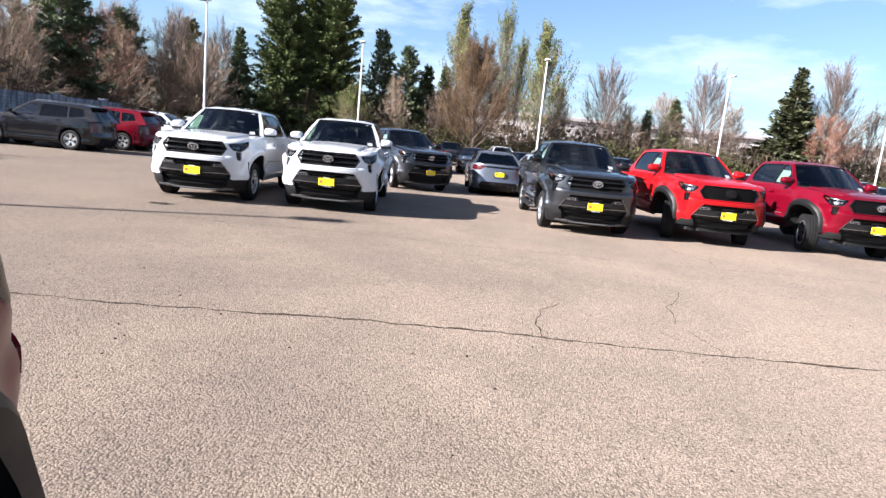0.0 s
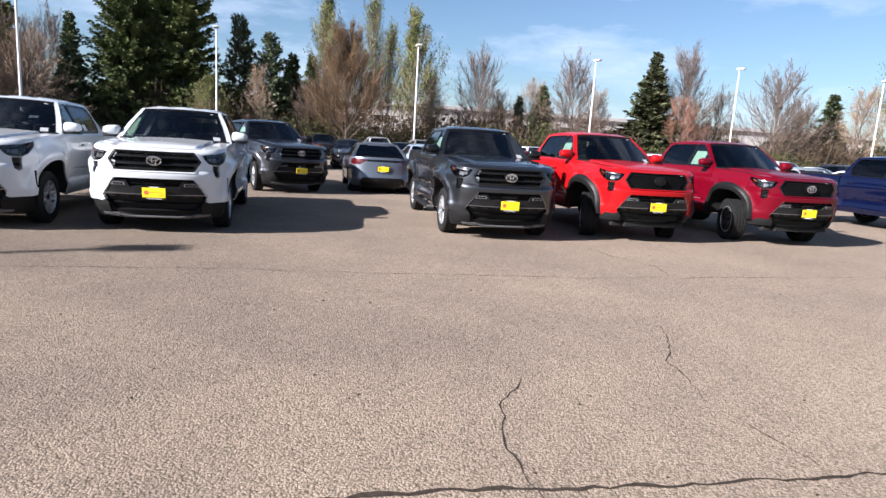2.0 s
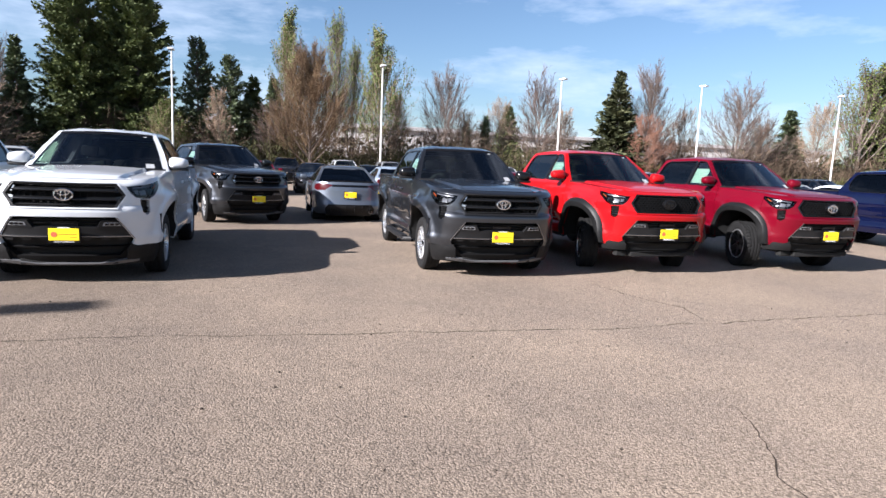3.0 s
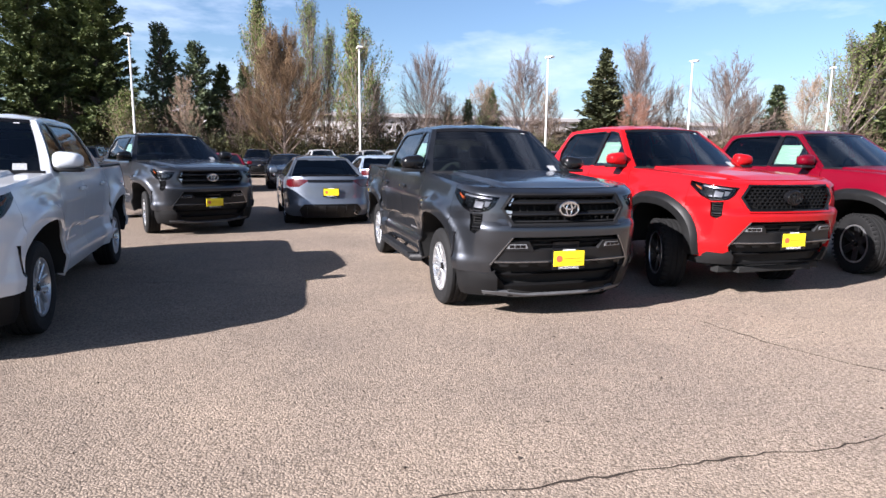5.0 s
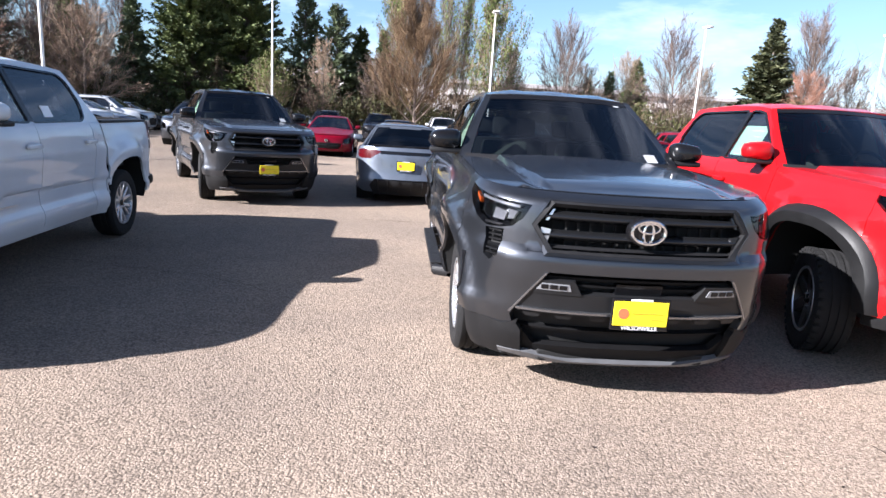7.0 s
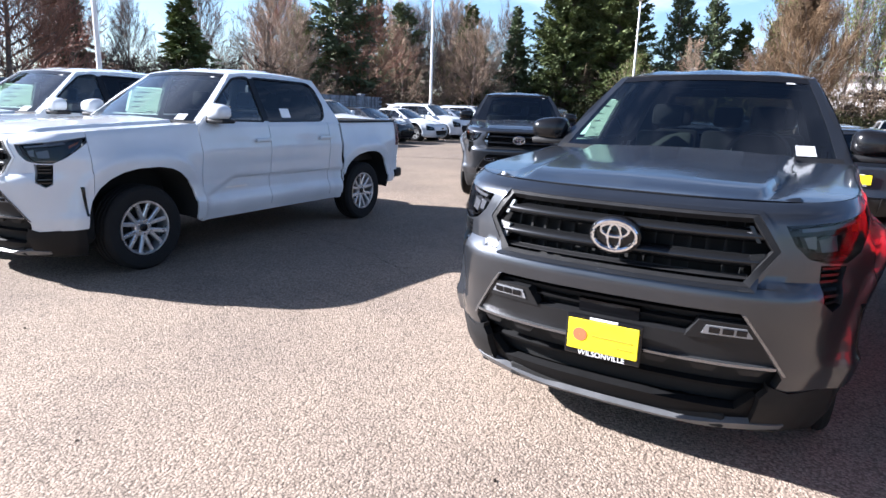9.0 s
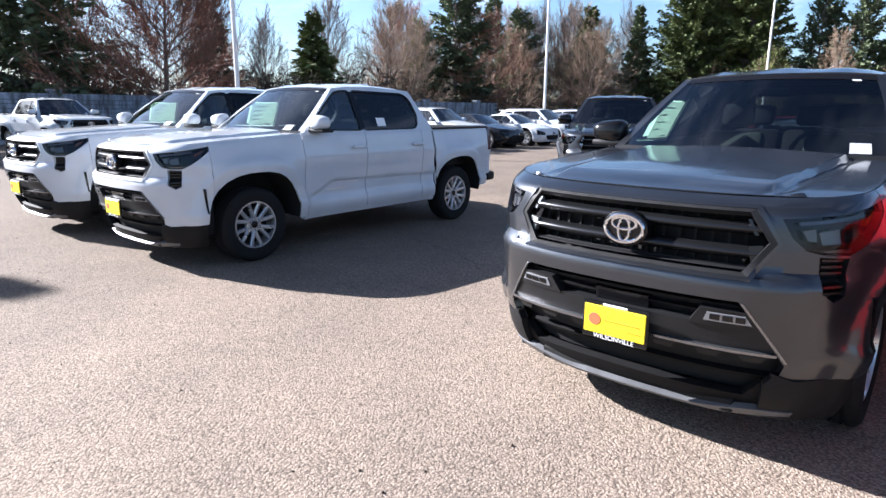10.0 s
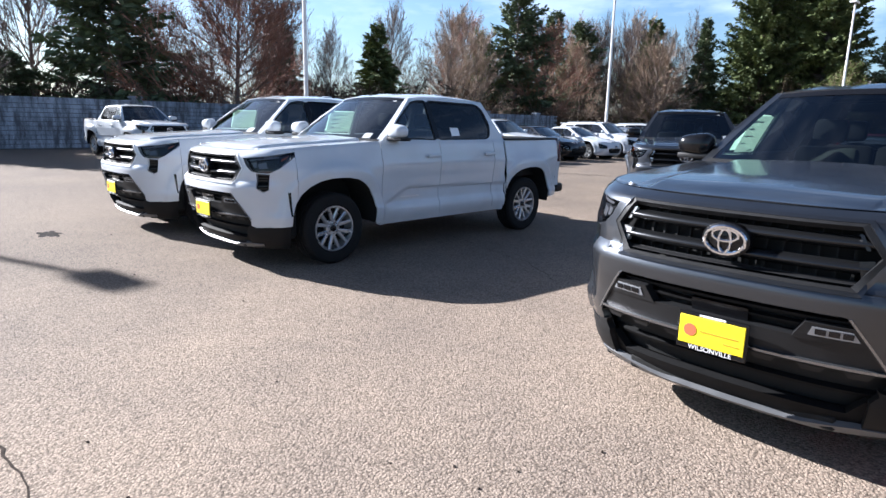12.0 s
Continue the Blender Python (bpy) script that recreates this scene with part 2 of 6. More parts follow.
M = {
    "white": paint("white_paint", (0.55, 0.57, 0.60)),
    "grey": paint("dark_grey_paint", (0.050, 0.054, 0.063), metal=0.9, rough=0.41, film=0.10),
    "orange": paint("orange_red_paint", (0.34, 0.005, 0.007), coat=0.55),
    "red": paint("deep_red_paint", (0.105, 0.0010, 0.008), rough=0.4, coat=0.4),
    "blue": paint("dark_blue_paint", (0.0024, 0.0044, 0.026), metal=0.3),
    "steel_blue": paint("blue_grey_paint", (0.15, 0.17, 0.205), metal=0.7, rough=0.42),
    "black": paint("black_paint", (0.008, 0.008, 0.010)),
    "silver": paint("silver_paint", (0.45, 0.46, 0.47), metal=0.6),
    "bronze": paint("grey_brown_paint", (0.030, 0.027, 0.027), metal=0.4),
    "light_blue": paint("pale_blue_paint", (0.35, 0.42, 0.52), metal=0.3),
    "plastic": material("black_plastic", (0.011, 0.011, 0.012), rough=0.5, vary=0.15, scale=14, bump=0.15, bump_scale=500, spec=0.25),
    "gloss_black": material("gloss_black", (0.006, 0.006, 0.007), rough=0.18, spec=0.35),
    "flare": material("grey_black_plastic", (0.0055, 0.0056, 0.006), rough=0.5, vary=0.1, scale=10, bump=0.1, bump_scale=400, spec=0.3),
    "void": material("dark_underside", (0.006, 0.006, 0.006), rough=0.9, vary=0.2),
    "rubber": material("tyre_rubber", (0.010, 0.010, 0.0105), rough=0.8, vary=0.2, scale=20, bump=0.2, bump_scale=120, spec=0.25),
    "alloy": material("silver_alloy", (0.58, 0.59, 0.61), rough=0.28, metal=0.8, vary=0.06),
    "dark_alloy": material("black_alloy", (0.012, 0.012, 0.013), rough=0.4, metal=0.3),
    "chrome": material("chrome", (0.80, 0.81, 0.83), rough=0.10, metal=1.0),
    "satin": material("satin_silver_trim", (0.62, 0.63, 0.65), rough=0.3, metal=0.9),
    "dark_satin": material("dark_satin_trim", (0.26, 0.265, 0.28), rough=0.24, metal=0.9),
    "lens": material("lamp_interior", (0.035, 0.036, 0.04), rough=0.12, metal=0.9),
    "reflector": material("lamp_reflector", (0.27, 0.28, 0.30), rough=0.22, metal=0.4),
    "bar": material("satin_black_bar", (0.034, 0.035, 0.038), rough=0.25, metal=0.8),
    "lip": material("grey_plastic_lip", (0.105, 0.107, 0.113), rough=0.38, metal=0.3, vary=0.1, scale=9),
    "band": material("dark_grey_bumper_plastic", (0.010, 0.0102, 0.0112), rough=0.42, vary=0.1, scale=10, spec=0.3),
    "valance": material("dark_valance_plastic", (0.006, 0.006, 0.0066), rough=0.6, vary=0.12, scale=12, spec=0.25),
    "intake": material("matt_black_grid", (0.005, 0.005, 0.0055), rough=0.6, vary=0.15, scale=14, spec=0.15),
    "amber": material("amber_reflector", (0.55, 0.10, 0.01), rough=0.25, coat=1.0),
    "tail": material("red_tail_lens", (0.055, 0.002, 0.004), rough=0.2, coat=0.3),
    "yellow": material("yellow_plate", (0.85, 0.66, 0.005), rough=0.45, vary=0.05, scale=30),
    "orange_print": material("orange_print", (0.62, 0.13, 0.05), rough=0.5),
    "brown_print": material("dark_print", (0.50, 0.30, 0.01), rough=0.5),
    "white_print": material("white_print", (0.8, 0.8, 0.8), rough=0.5),
    "sticker": material("sticker_paper", (0.40, 0.41, 0.42), rough=0.6, vary=0.2, scale=60),
    "paper": paper(),
    "ink": material("grey_ink", (0.66, 0.76, 0.70), rough=0.7),
    "cabin": material("dark_cabin_trim", (0.035, 0.035, 0.037), rough=0.7, vary=0.15),
    "fabric": material("dark_seat_fabric", (0.024, 0.024, 0.026), rough=0.9, vary=0.2, scale=40),
    "glass": glass("clear_glass", (0.60, 0.70, 0.66), 1.0, 1.95),
    "tinted": glass("tinted_glass", (0.16, 0.17, 0.19)),
    "lamp_glass": glass("smoked_lens", (0.62, 0.62, 0.64), 0.5),
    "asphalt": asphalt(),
    "crack": material("crack_filler", (0.045, 0.036, 0.030), rough=0.97, vary=0.35, scale=30, spec=0.05),
    "oil": material("oil_stain", (0.030, 0.026, 0.024), rough=0.95, vary=0.3, scale=12, spec=0.05),
    "pole": material("white_pole_paint", (0.74, 0.73, 0.72), rough=0.5, vary=0.06, scale=3),
    "block": streaked("painted_block", (0.29, 0.33, 0.40), (0.075, 0.083, 0.10)),
    "joint": material("block_joint", (0.07, 0.075, 0.085), rough=0.95, vary=0.25, scale=5),
    "concrete": material("pale_concrete", (0.45, 0.45, 0.46), rough=0.85, vary=0.15, scale=3, bump=0.2),
    "bark": material("bark", (0.16, 0.125, 0.105), rough=0.9, vary=0.3, scale=6, bump=0.4, bump_scale=25),
    "pale_bark": material("pale_bark", (0.23, 0.19, 0.165), rough=0.9, vary=0.25, scale=6, bump=0.3, bump_scale=25),
    "twig_red": foliage("red_twigs", (0.135, 0.068, 0.047), (0.34, 0.180, 0.125)),
    "twig_russet": foliage("russet_twigs", (0.066, 0.042, 0.025), (0.185, 0.120, 0.066)),
    "twig_brown": foliage("brown_twigs", (0.12, 0.088, 0.063), (0.39, 0.285, 0.205)),
    "twig_pale": foliage("pale_twigs", (0.075, 0.056, 0.046), (0.170, 0.126, 0.108)),
    "needles": foliage("fir_needles", (0.040, 0.057, 0.023), (0.158, 0.188, 0.068)),
    "needles_blue": foliage("dark_needles", (0.042, 0.060, 0.035), (0.155, 0.188, 0.095)),
    "needles_dark": foliage("brown_green_needles", (0.020, 0.028, 0.014), (0.10, 0.105, 0.050)),
    "leaves": foliage("young_leaves", (0.055, 0.078, 0.020), (0.18, 0.215, 0.062)),
    "brush": foliage("brush_leaves", (0.018, 0.022, 0.008), (0.080, 0.078, 0.026)),
    "thicket": foliage("thicket_twigs", (0.030, 0.022, 0.015), (0.13, 0.092, 0.062)),
    "wall_white": material("pale_cladding", (0.50, 0.475, 0.465), rough=0.8, vary=0.06, scale=0.4),
    "roof_grey": material("grey_roofing", (0.40, 0.38, 0.38), rough=0.8, vary=0.1, scale=0.5),
}


# ---- mesh helpers ----
def finish(name, bm, mat, smooth=35):
    me = bpy.data.meshes.new(name)
    bm.to_mesh(me)
    bm.free()
    me.materials.append(M[mat] if isinstance(mat, str) else mat)
    if smooth:
        me.polygons.foreach_set("use_smooth", [True] * len(me.polygons))
        me.set_sharp_from_angle(angle=radians(smooth))
    return me


def part(name, bm, mat, parent, label="", smooth=35):
    ob = new(name, finish(name, bm, mat, smooth))
    ob.parent = parent
    if label:
        ob["label"] = label
    return ob


def share(name, me, parent, m, label=""):
    ob = new(name, me)
    ob.parent = parent
    ob.matrix_local = m
    if label:
        ob["label"] = label
    return ob


def thing(name, label, category, group=""):
    return tagged(new(name), label, category, group)


def add_box(bm, x0, x1, y0, y1, z0, z1, bevel=0.0, seg=1, m=None):
    v = [bm.verts.new((x, y, z)) for z in (z0, z1) for y in (y0, y1) for x in (x0, x1)]
    fs = [bm.faces.new([v[i] for i in q]) for q in ((0, 2, 3, 1), (4, 5, 7, 6), (0, 1, 5, 4), (2, 6, 7, 3), (0, 4, 6, 2), (1, 3, 7, 5))]
    if bevel:
        es = list({e for fc in fs for e in fc.edges})
        r = bmesh.ops.bevel(bm, geom=es, offset=bevel, segments=seg, affect='EDGES', profile=0.5)
        v = list({w for fc in r["faces"] for w in fc.verts} | {w for w in v if w.is_valid})
    if m is not None:
        bmesh.ops.transform(bm, matrix=m, verts=[w for w in v if w.is_valid])


def box_bm(*a, **k):
    bm = bmesh.new()
    add_box(bm, *a, **k)
    return bm


def add_lathe(bm, rows, n=32, axis='x', m=None, close=False):
    """Turns rows of (radius, place along the axis) round the axis."""
    rings = []
    for r, a in rows:
        ring = []
        for i in range(n):
            t = 2 * math.pi * i / n
            c, s = r * math.cos(t), r * math.sin(t)
            p = Vector((a, c, s)) if axis == 'x' else Vector((c, s, a)) if axis == 'z' else Vector((s, a, c))
            ring.append(bm.verts.new(m @ p if m is not None else p))
        rings.append(ring)
    pairs = list(zip(rings, rings[1:])) + ([(rings[-1], rings[0])] if close else [])
    for a, b in pairs:
        for i in range(n):
            j = (i + 1) % n
            bm.faces.new((a[i], b[i], b[j], a[j]))
    return rings


def add_tube(bm, pts, radii, n=6, cap=True):
    pts = [Vector(p) for p in pts]
    rings = []
    up = Vector((0.13, 0.27, 0.95))
    for i, p in enumerate(pts):
        d = (pts[min(i + 1, len(pts) - 1)] - pts[max(i - 1, 0)]).normalized()
        u = d.cross(up)
        if u.length < 0.05:
            u = d.cross(Vector((1, 0, 0)))
        u.normalize()
        w = d.cross(u)
        r = radii[i] if isinstance(radii, (list, tuple)) else radii
        rings.append([bm.verts.new(p + r * (math.cos(2 * math.pi * k / n) * u + math.sin(2 * math.pi * k / n) * w)) for k in range(n)])
    for a, b in zip(rings, rings[1:]):
        for k in range(n):
            bm.faces.new((a[k], a[(k + 1) % n], b[(k + 1) % n], b[k]))
    if cap:
        bm.faces.new(rings[0][::-1])
        bm.faces.new(rings[-1])


def tube_bm(pts, radii, n=8):
    bm = bmesh.new()
    add_tube(bm, pts, radii, n)
    return bm


def add_grid(bm, nu, nv, fn, flip=False):
    v = [[bm.verts.new(fn(i / nu, j / nv)) for j in range(nv + 1)] for i in range(nu + 1)]
    for i in range(nu):
        for j in range(nv):
            q = (v[i][j], v[i + 1][j], v[i + 1][j + 1], v[i][j + 1])
            bm.faces.new(q[::-1] if flip else q)
    return v


def grid_bm(nu, nv, fn, flip=False):
    bm = bmesh.new()
    add_grid(bm, nu, nv, fn, flip)
    return bm


def thicken(bm, depth):
    """Turns the free edges of a sheet inwards, so that it has depth."""
    bm.normal_update()
    nrm = {v: v.normal.copy() for v in bm.verts}
    es = [e for e in bm.edges if len(e.link_faces) == 1]
    r = bmesh.ops.extrude_edge_only(bm, edges=es)
    for v in [g for g in r["geom"] if isinstance(g, bmesh.types.BMVert)]:
        for e in v.link_edges:
            o = e.other_vert(v)
            if o in nrm and (o.co - v.co).length < 1e-7:
                v.co -= nrm[o] * depth
                break


def add_plate(bm, outline, holes, fn, depth):
    """A flat sheet with holes from 2D outlines, laid out by fn(a, b, d) with d the depth."""
    from mathutils.geometry import tessellate_polygon
    loops = [outline] + list(holes)
    flat = [[Vector((a, b, 0)) for a, b in lp] for lp in loops]
    pts = [p for lp in loops for p in lp]
    tris = tessellate_polygon(flat)
    top = [bm.verts.new(fn(a, b, 0)) for a, b in pts]
    low = [bm.verts.new(fn(a, b, depth)) for a, b in pts] if depth else None
    for t in tris:
        a, b, c = (Vector((*pts[i], 0)) for i in t)
        t = t if (b - a).cross(c - a).z > 0 else t[::-1]
        bm.faces.new([top[i] for i in t])
        if low:
            bm.faces.new([low[i] for i in t[::-1]])
    if not low:
        return
    k = 0
    for lp in loops:
        for i in range(len(lp)):
            a, b = k + i, k + (i + 1) % len(lp)
            bm.faces.new((top[a], low[a], low[b], top[b]))
        k += len(lp)


def rounded(poly, r, n=4):
    """A 2D outline with its corners rounded."""
    out = []
    k = len(poly)
    for i in range(k):
        p, a, b = Vector(poly[i]), Vector(poly[i - 1]), Vector(poly[(i + 1) % k])
        ra = min(r, (a - p).length * 0.45)
        rb = min(r, (b - p).length * 0.45)
        s, e = p + (a - p).normalized() * ra, p + (b - p).normalized() * rb
        for j in range(n + 1):
            t = j / n
            out.append(tuple((1 - t) ** 2 * s + 2 * t * (1 - t) * p + t * t * e))
    return out


def inset_poly(poly, d):
    """A 2D outline moved inwards by d (counter-clockwise outline)."""
    area = sum(poly[i - 1][0] * poly[i][1] - poly[i][0] * poly[i - 1][1] for i in range(len(poly)))
    sg = 1 if area > 0 else -1
    out = []
    for i in range(len(poly)):
        a, p, b = (Vector(poly[j % len(poly)]) for j in (i - 1, i, i + 1))
        d1, d2 = (p - a).normalized(), (b - p).normalized()
        n1, n2 = Vector((-d1.y, d1.x)) * sg, Vector((-d2.y, d2.x)) * sg
        h = (n1 + n2)
        h = h / max(h.length_squared / 2, 0.3)
        out.append(tuple(p + h * d))
    return out


def smooth(a, b, x):
    t = min(max((x - a) / (b - a), 0.0), 1.0)
    return t * t * (3 - 2 * t)


# ---- vehicle shells ----
class Shell:
    """The outer skin of a vehicle: s runs round the plan from the middle of the front (negative on the other side), z is the height."""

    def __init__(self, plan, front, side, rear, rise, zk, zt, arches, flare=0.04, sculpt=False):
        pts = [Vector(p) for p in plan]
        for _ in range(3):
            q = [pts[0]]
            for a, b in zip(pts, pts[1:]):
                q += [a * 0.75 + b * 0.25, a * 0.25 + b * 0.75]
            pts = q + [pts[-1]]
        xs, ys = np.array([p.x for p in pts]), np.array([p.y for p in pts])
        self.s = np.concatenate([[0], np.cumsum(np.hypot(np.diff(xs), np.diff(ys)))])
        self.x, self.y = xs, ys
        dx, dy = np.gradient(xs, self.s + np.arange(len(xs)) * 1e-9), np.gradient(ys, self.s + np.arange(len(xs)) * 1e-9)
        ln = np.hypot(dx, dy)
        self.nx, self.ny = dy / ln, -dx / ln
        self.end = float(self.s[-1])
        self.prof = [np.array(p).T for p in (front, side, rear)]
        self.rise = np.array(rise).T
        self.zk, self.zt, self.flare, self.sculpt = zk, zt, flare, sculpt
        self.arches = [(self.s_at(y), z, rx, rz) for y, z, rx, rz in arches]

    def s_at(self, y):
        k = (self.s > 0.3) & (self.s < self.end - 0.3)
        return float(np.interp(y, self.y[k], self.s[k]))

    def at(self, s, z, d=0.0):
        a = min(abs(s), self.end)
        x, y = float(np.interp(a, self.s, self.x)), float(np.interp(a, self.s, self.y))
        nx, ny = float(np.interp(a, self.s, self.nx)), float(np.interp(a, self.s, self.ny))
        f = 1 - smooth(0.62, 1.15, a)
        r = smooth(self.end - 1.15, self.end - 0.62, a)
        w = (f, 1 - f - r, r)
        for k in range(3):
            if w[k] > 0:
                d += w[k] * float(np.interp(z, *self.prof[k]))
        for sa, za, rx, rz in self.arches:
            u, v = abs(a - sa) / rx, abs(z - za) / rz
            if u < 1.6 and v < 1.6:
                rho = (u ** 2.5 + v ** 2.5) ** 0.4
                d += self.flare * (0.5 * smooth(1.40, 1.12, rho) + 0.5 * smooth(1.25, 1.185, rho))
        if self.sculpt:
            # the wings swell over the wheels and tuck in below the shoulder
            for yc, half in ((0.98, 0.80), (4.30, 0.80)):
                u = abs(y - yc) / half
                if u < 1 and a > 0.9:
                    k = (1 - u * u) ** 2 * smooth(0.9, 1.15, a)
                    d += k * (0.045 * smooth(0.66, 0.93, z) * smooth(1.12, 0.97, z) - 0.022 * smooth(1.04, 1.16, z))
        if self.sculpt and 1.5 < y < 3.8:
            zc = float(np.interp(y, (1.5, 1.66, 1.98, 3.5, 3.8), (0.58, 0.62, 0.77, 0.735, 0.73)))
            d -= 0.030 * smooth(zc + 0.010, zc - 0.022, z) * smooth(0.47, 0.60, z) * smooth(1.5, 1.75, y)
        zz = z + float(np.interp(y, *self.rise)) * smooth(self.zk, self.zt, z)
        sg = -1 if s < 0 else 1
        return Vector((sg * (x + nx * d), y + ny * d, zz))

    def arch(self, k, grow=0.0, n=26):
        sa, za, rx, rz = self.arches[k]
        out = []
        for i in range(n):
            t = 2 * math.pi * i / n
            c, s = math.cos(t), math.sin(t)
            out.append((sa + (rx + grow) * math.copysign(abs(c) ** 0.8, c), za + (rz + grow) * math.copysign(abs(s) ** 0.8, s)))
        return out


def mirror_poly(p):
    return [(-a, b) for a, b in p]


def inside(p, q):
    sg = 0
    for i in range(len(q)):
        a, b = q[i - 1], q[i]
        c = (b[0] - a[0]) * (p[1] - a[1]) - (b[1] - a[1]) * (p[0] - a[0])
        if abs(c) < 1e-12:
            continue
        if sg == 0:
            sg = 1 if c > 0 else -1
        elif (c > 0) != (sg > 0):
            return False
    return True


def add_skin(bm, sh, s0, s1, z0, z1, ds, dz, holes=(), depth=0.018, off=0.0, only=None):
    """A piece of a shell with convex holes cut out of it (or, with only, the inside of one convex outline)."""
    w = bmesh.new()
    ns, nz = max(1, round((s1 - s0) / ds)), max(1, round((z1 - z0) / dz))
    add_grid(w, ns, nz, lambda i, j: (s0 + (s1 - s0) * i, z0 + (z1 - z0) * j, 0))
    cuts = list(holes) + ([only] if only else [])
    for poly in cuts:
        lo = (min(p[0] for p in poly) - 1e-4, min(p[1] for p in poly) - 1e-4)
        hi = (max(p[0] for p in poly) + 1e-4, max(p[1] for p in poly) + 1e-4)
        if lo[0] > s1 or hi[0] < s0 or lo[1] > z1 or hi[1] < z0:
            continue
        for i in range(len(poly)):
            a, b = poly[i - 1], poly[i]
            ex, ez = b[0] - a[0], b[1] - a[1]
            if ex * ex + ez * ez < 1e-10:
                continue
            near = []
            for fc in w.faces:
                c0 = [v.co for v in fc.verts]
                if max(v.x for v in c0) >= lo[0] and min(v.x for v in c0) <= hi[0] and max(v.y for v in c0) >= lo[1] and min(v.y for v in c0) <= hi[1]:
                    near.append(fc)
            g = near + list({e for fc in near for e in fc.edges}) + list({v for fc in near for v in fc.verts})
            bmesh.ops.bisect_plane(w, geom=g, dist=1e-5, plane_co=(a[0], a[1], 0), plane_no=(ez, -ex, 0))
        gone = [fc for fc in w.faces if inside(fc.calc_center_median(), poly) != (poly is only)]
        bmesh.ops.delete(w, geom=gone, context='FACES')
    bmesh.ops.dissolve_degenerate(w, dist=1e-5, edges=w.edges[:])
    for v in w.verts:
        v.co = sh.at(v.co.x, v.co.y, off)
    if depth:
        thicken(w, depth)
    me = bpy.data.meshes.new("tmp")
    w.to_mesh(me)
    w.free()
    bm.from_mesh(me)
    bpy.data.meshes.remove(me)


def skin(*a, **k):
    bm = bmesh.new()
    add_skin(bm, *a, **k)
    return bm


def top_patch(sh, y0, y1, rear=False, crown=0.05, ridge=0.0, ridge_x=0.42, gap=0.008, nx=36, ny=24, sc=0.74):
    """Bonnet or boot lid between the upper edges of the shell."""
    z = sh.zt
    sa = sc
    sb = sh.s_at(y1)
    if rear:
        sa, sb = sh.end - sc, sh.s_at(y0)
    end = [sh.at((sa if not rear else sa) * 0 + (t * sa if not rear else sh.end - t * (sh.end - sa)), z) for t in np.linspace(0, 1, 41)]
    ex, ey = [p.x for p in end], [p.y for p in end]

    def fn(i, j):
        u = i * 2 - 1
        e = sh.at(sa + (sb - sa) * j, z)
        e0 = end[-1]
        x = u * (e.x - gap)
        yf = float(np.interp(abs(u) * e0.x, ex, ey))
        y = e.y + (yf - e0.y) * (1 - j)
        if j == 0:
            y += gap if not rear else -gap
        q = 1 - u * u
        k = 0.10 + 0.90 * j ** 0.85 if ridge else min(1.0, j * 5 + 0.15)
        bow = crown * q * k
        edge = ridge_x + 0.09 * j
        rb = ridge * smooth(edge + 0.026, edge - 0.010, abs(x)) * smooth(0.02, 0.26, j)
        if ridge:
            bow -= 0.012 * smooth(edge + 0.10, edge + 0.03, abs(x)) * smooth(0, 0.3, j)
            bow += 0.012 * smooth(edge - 0.02, 0.05, abs(x)) * smooth(0.1, 0.5, j)
        return Vector((x, y, e.z + bow + rb))
    bm = grid_bm(nx, ny, fn, flip=rear)
    thicken(bm, 0.02)
    return bm


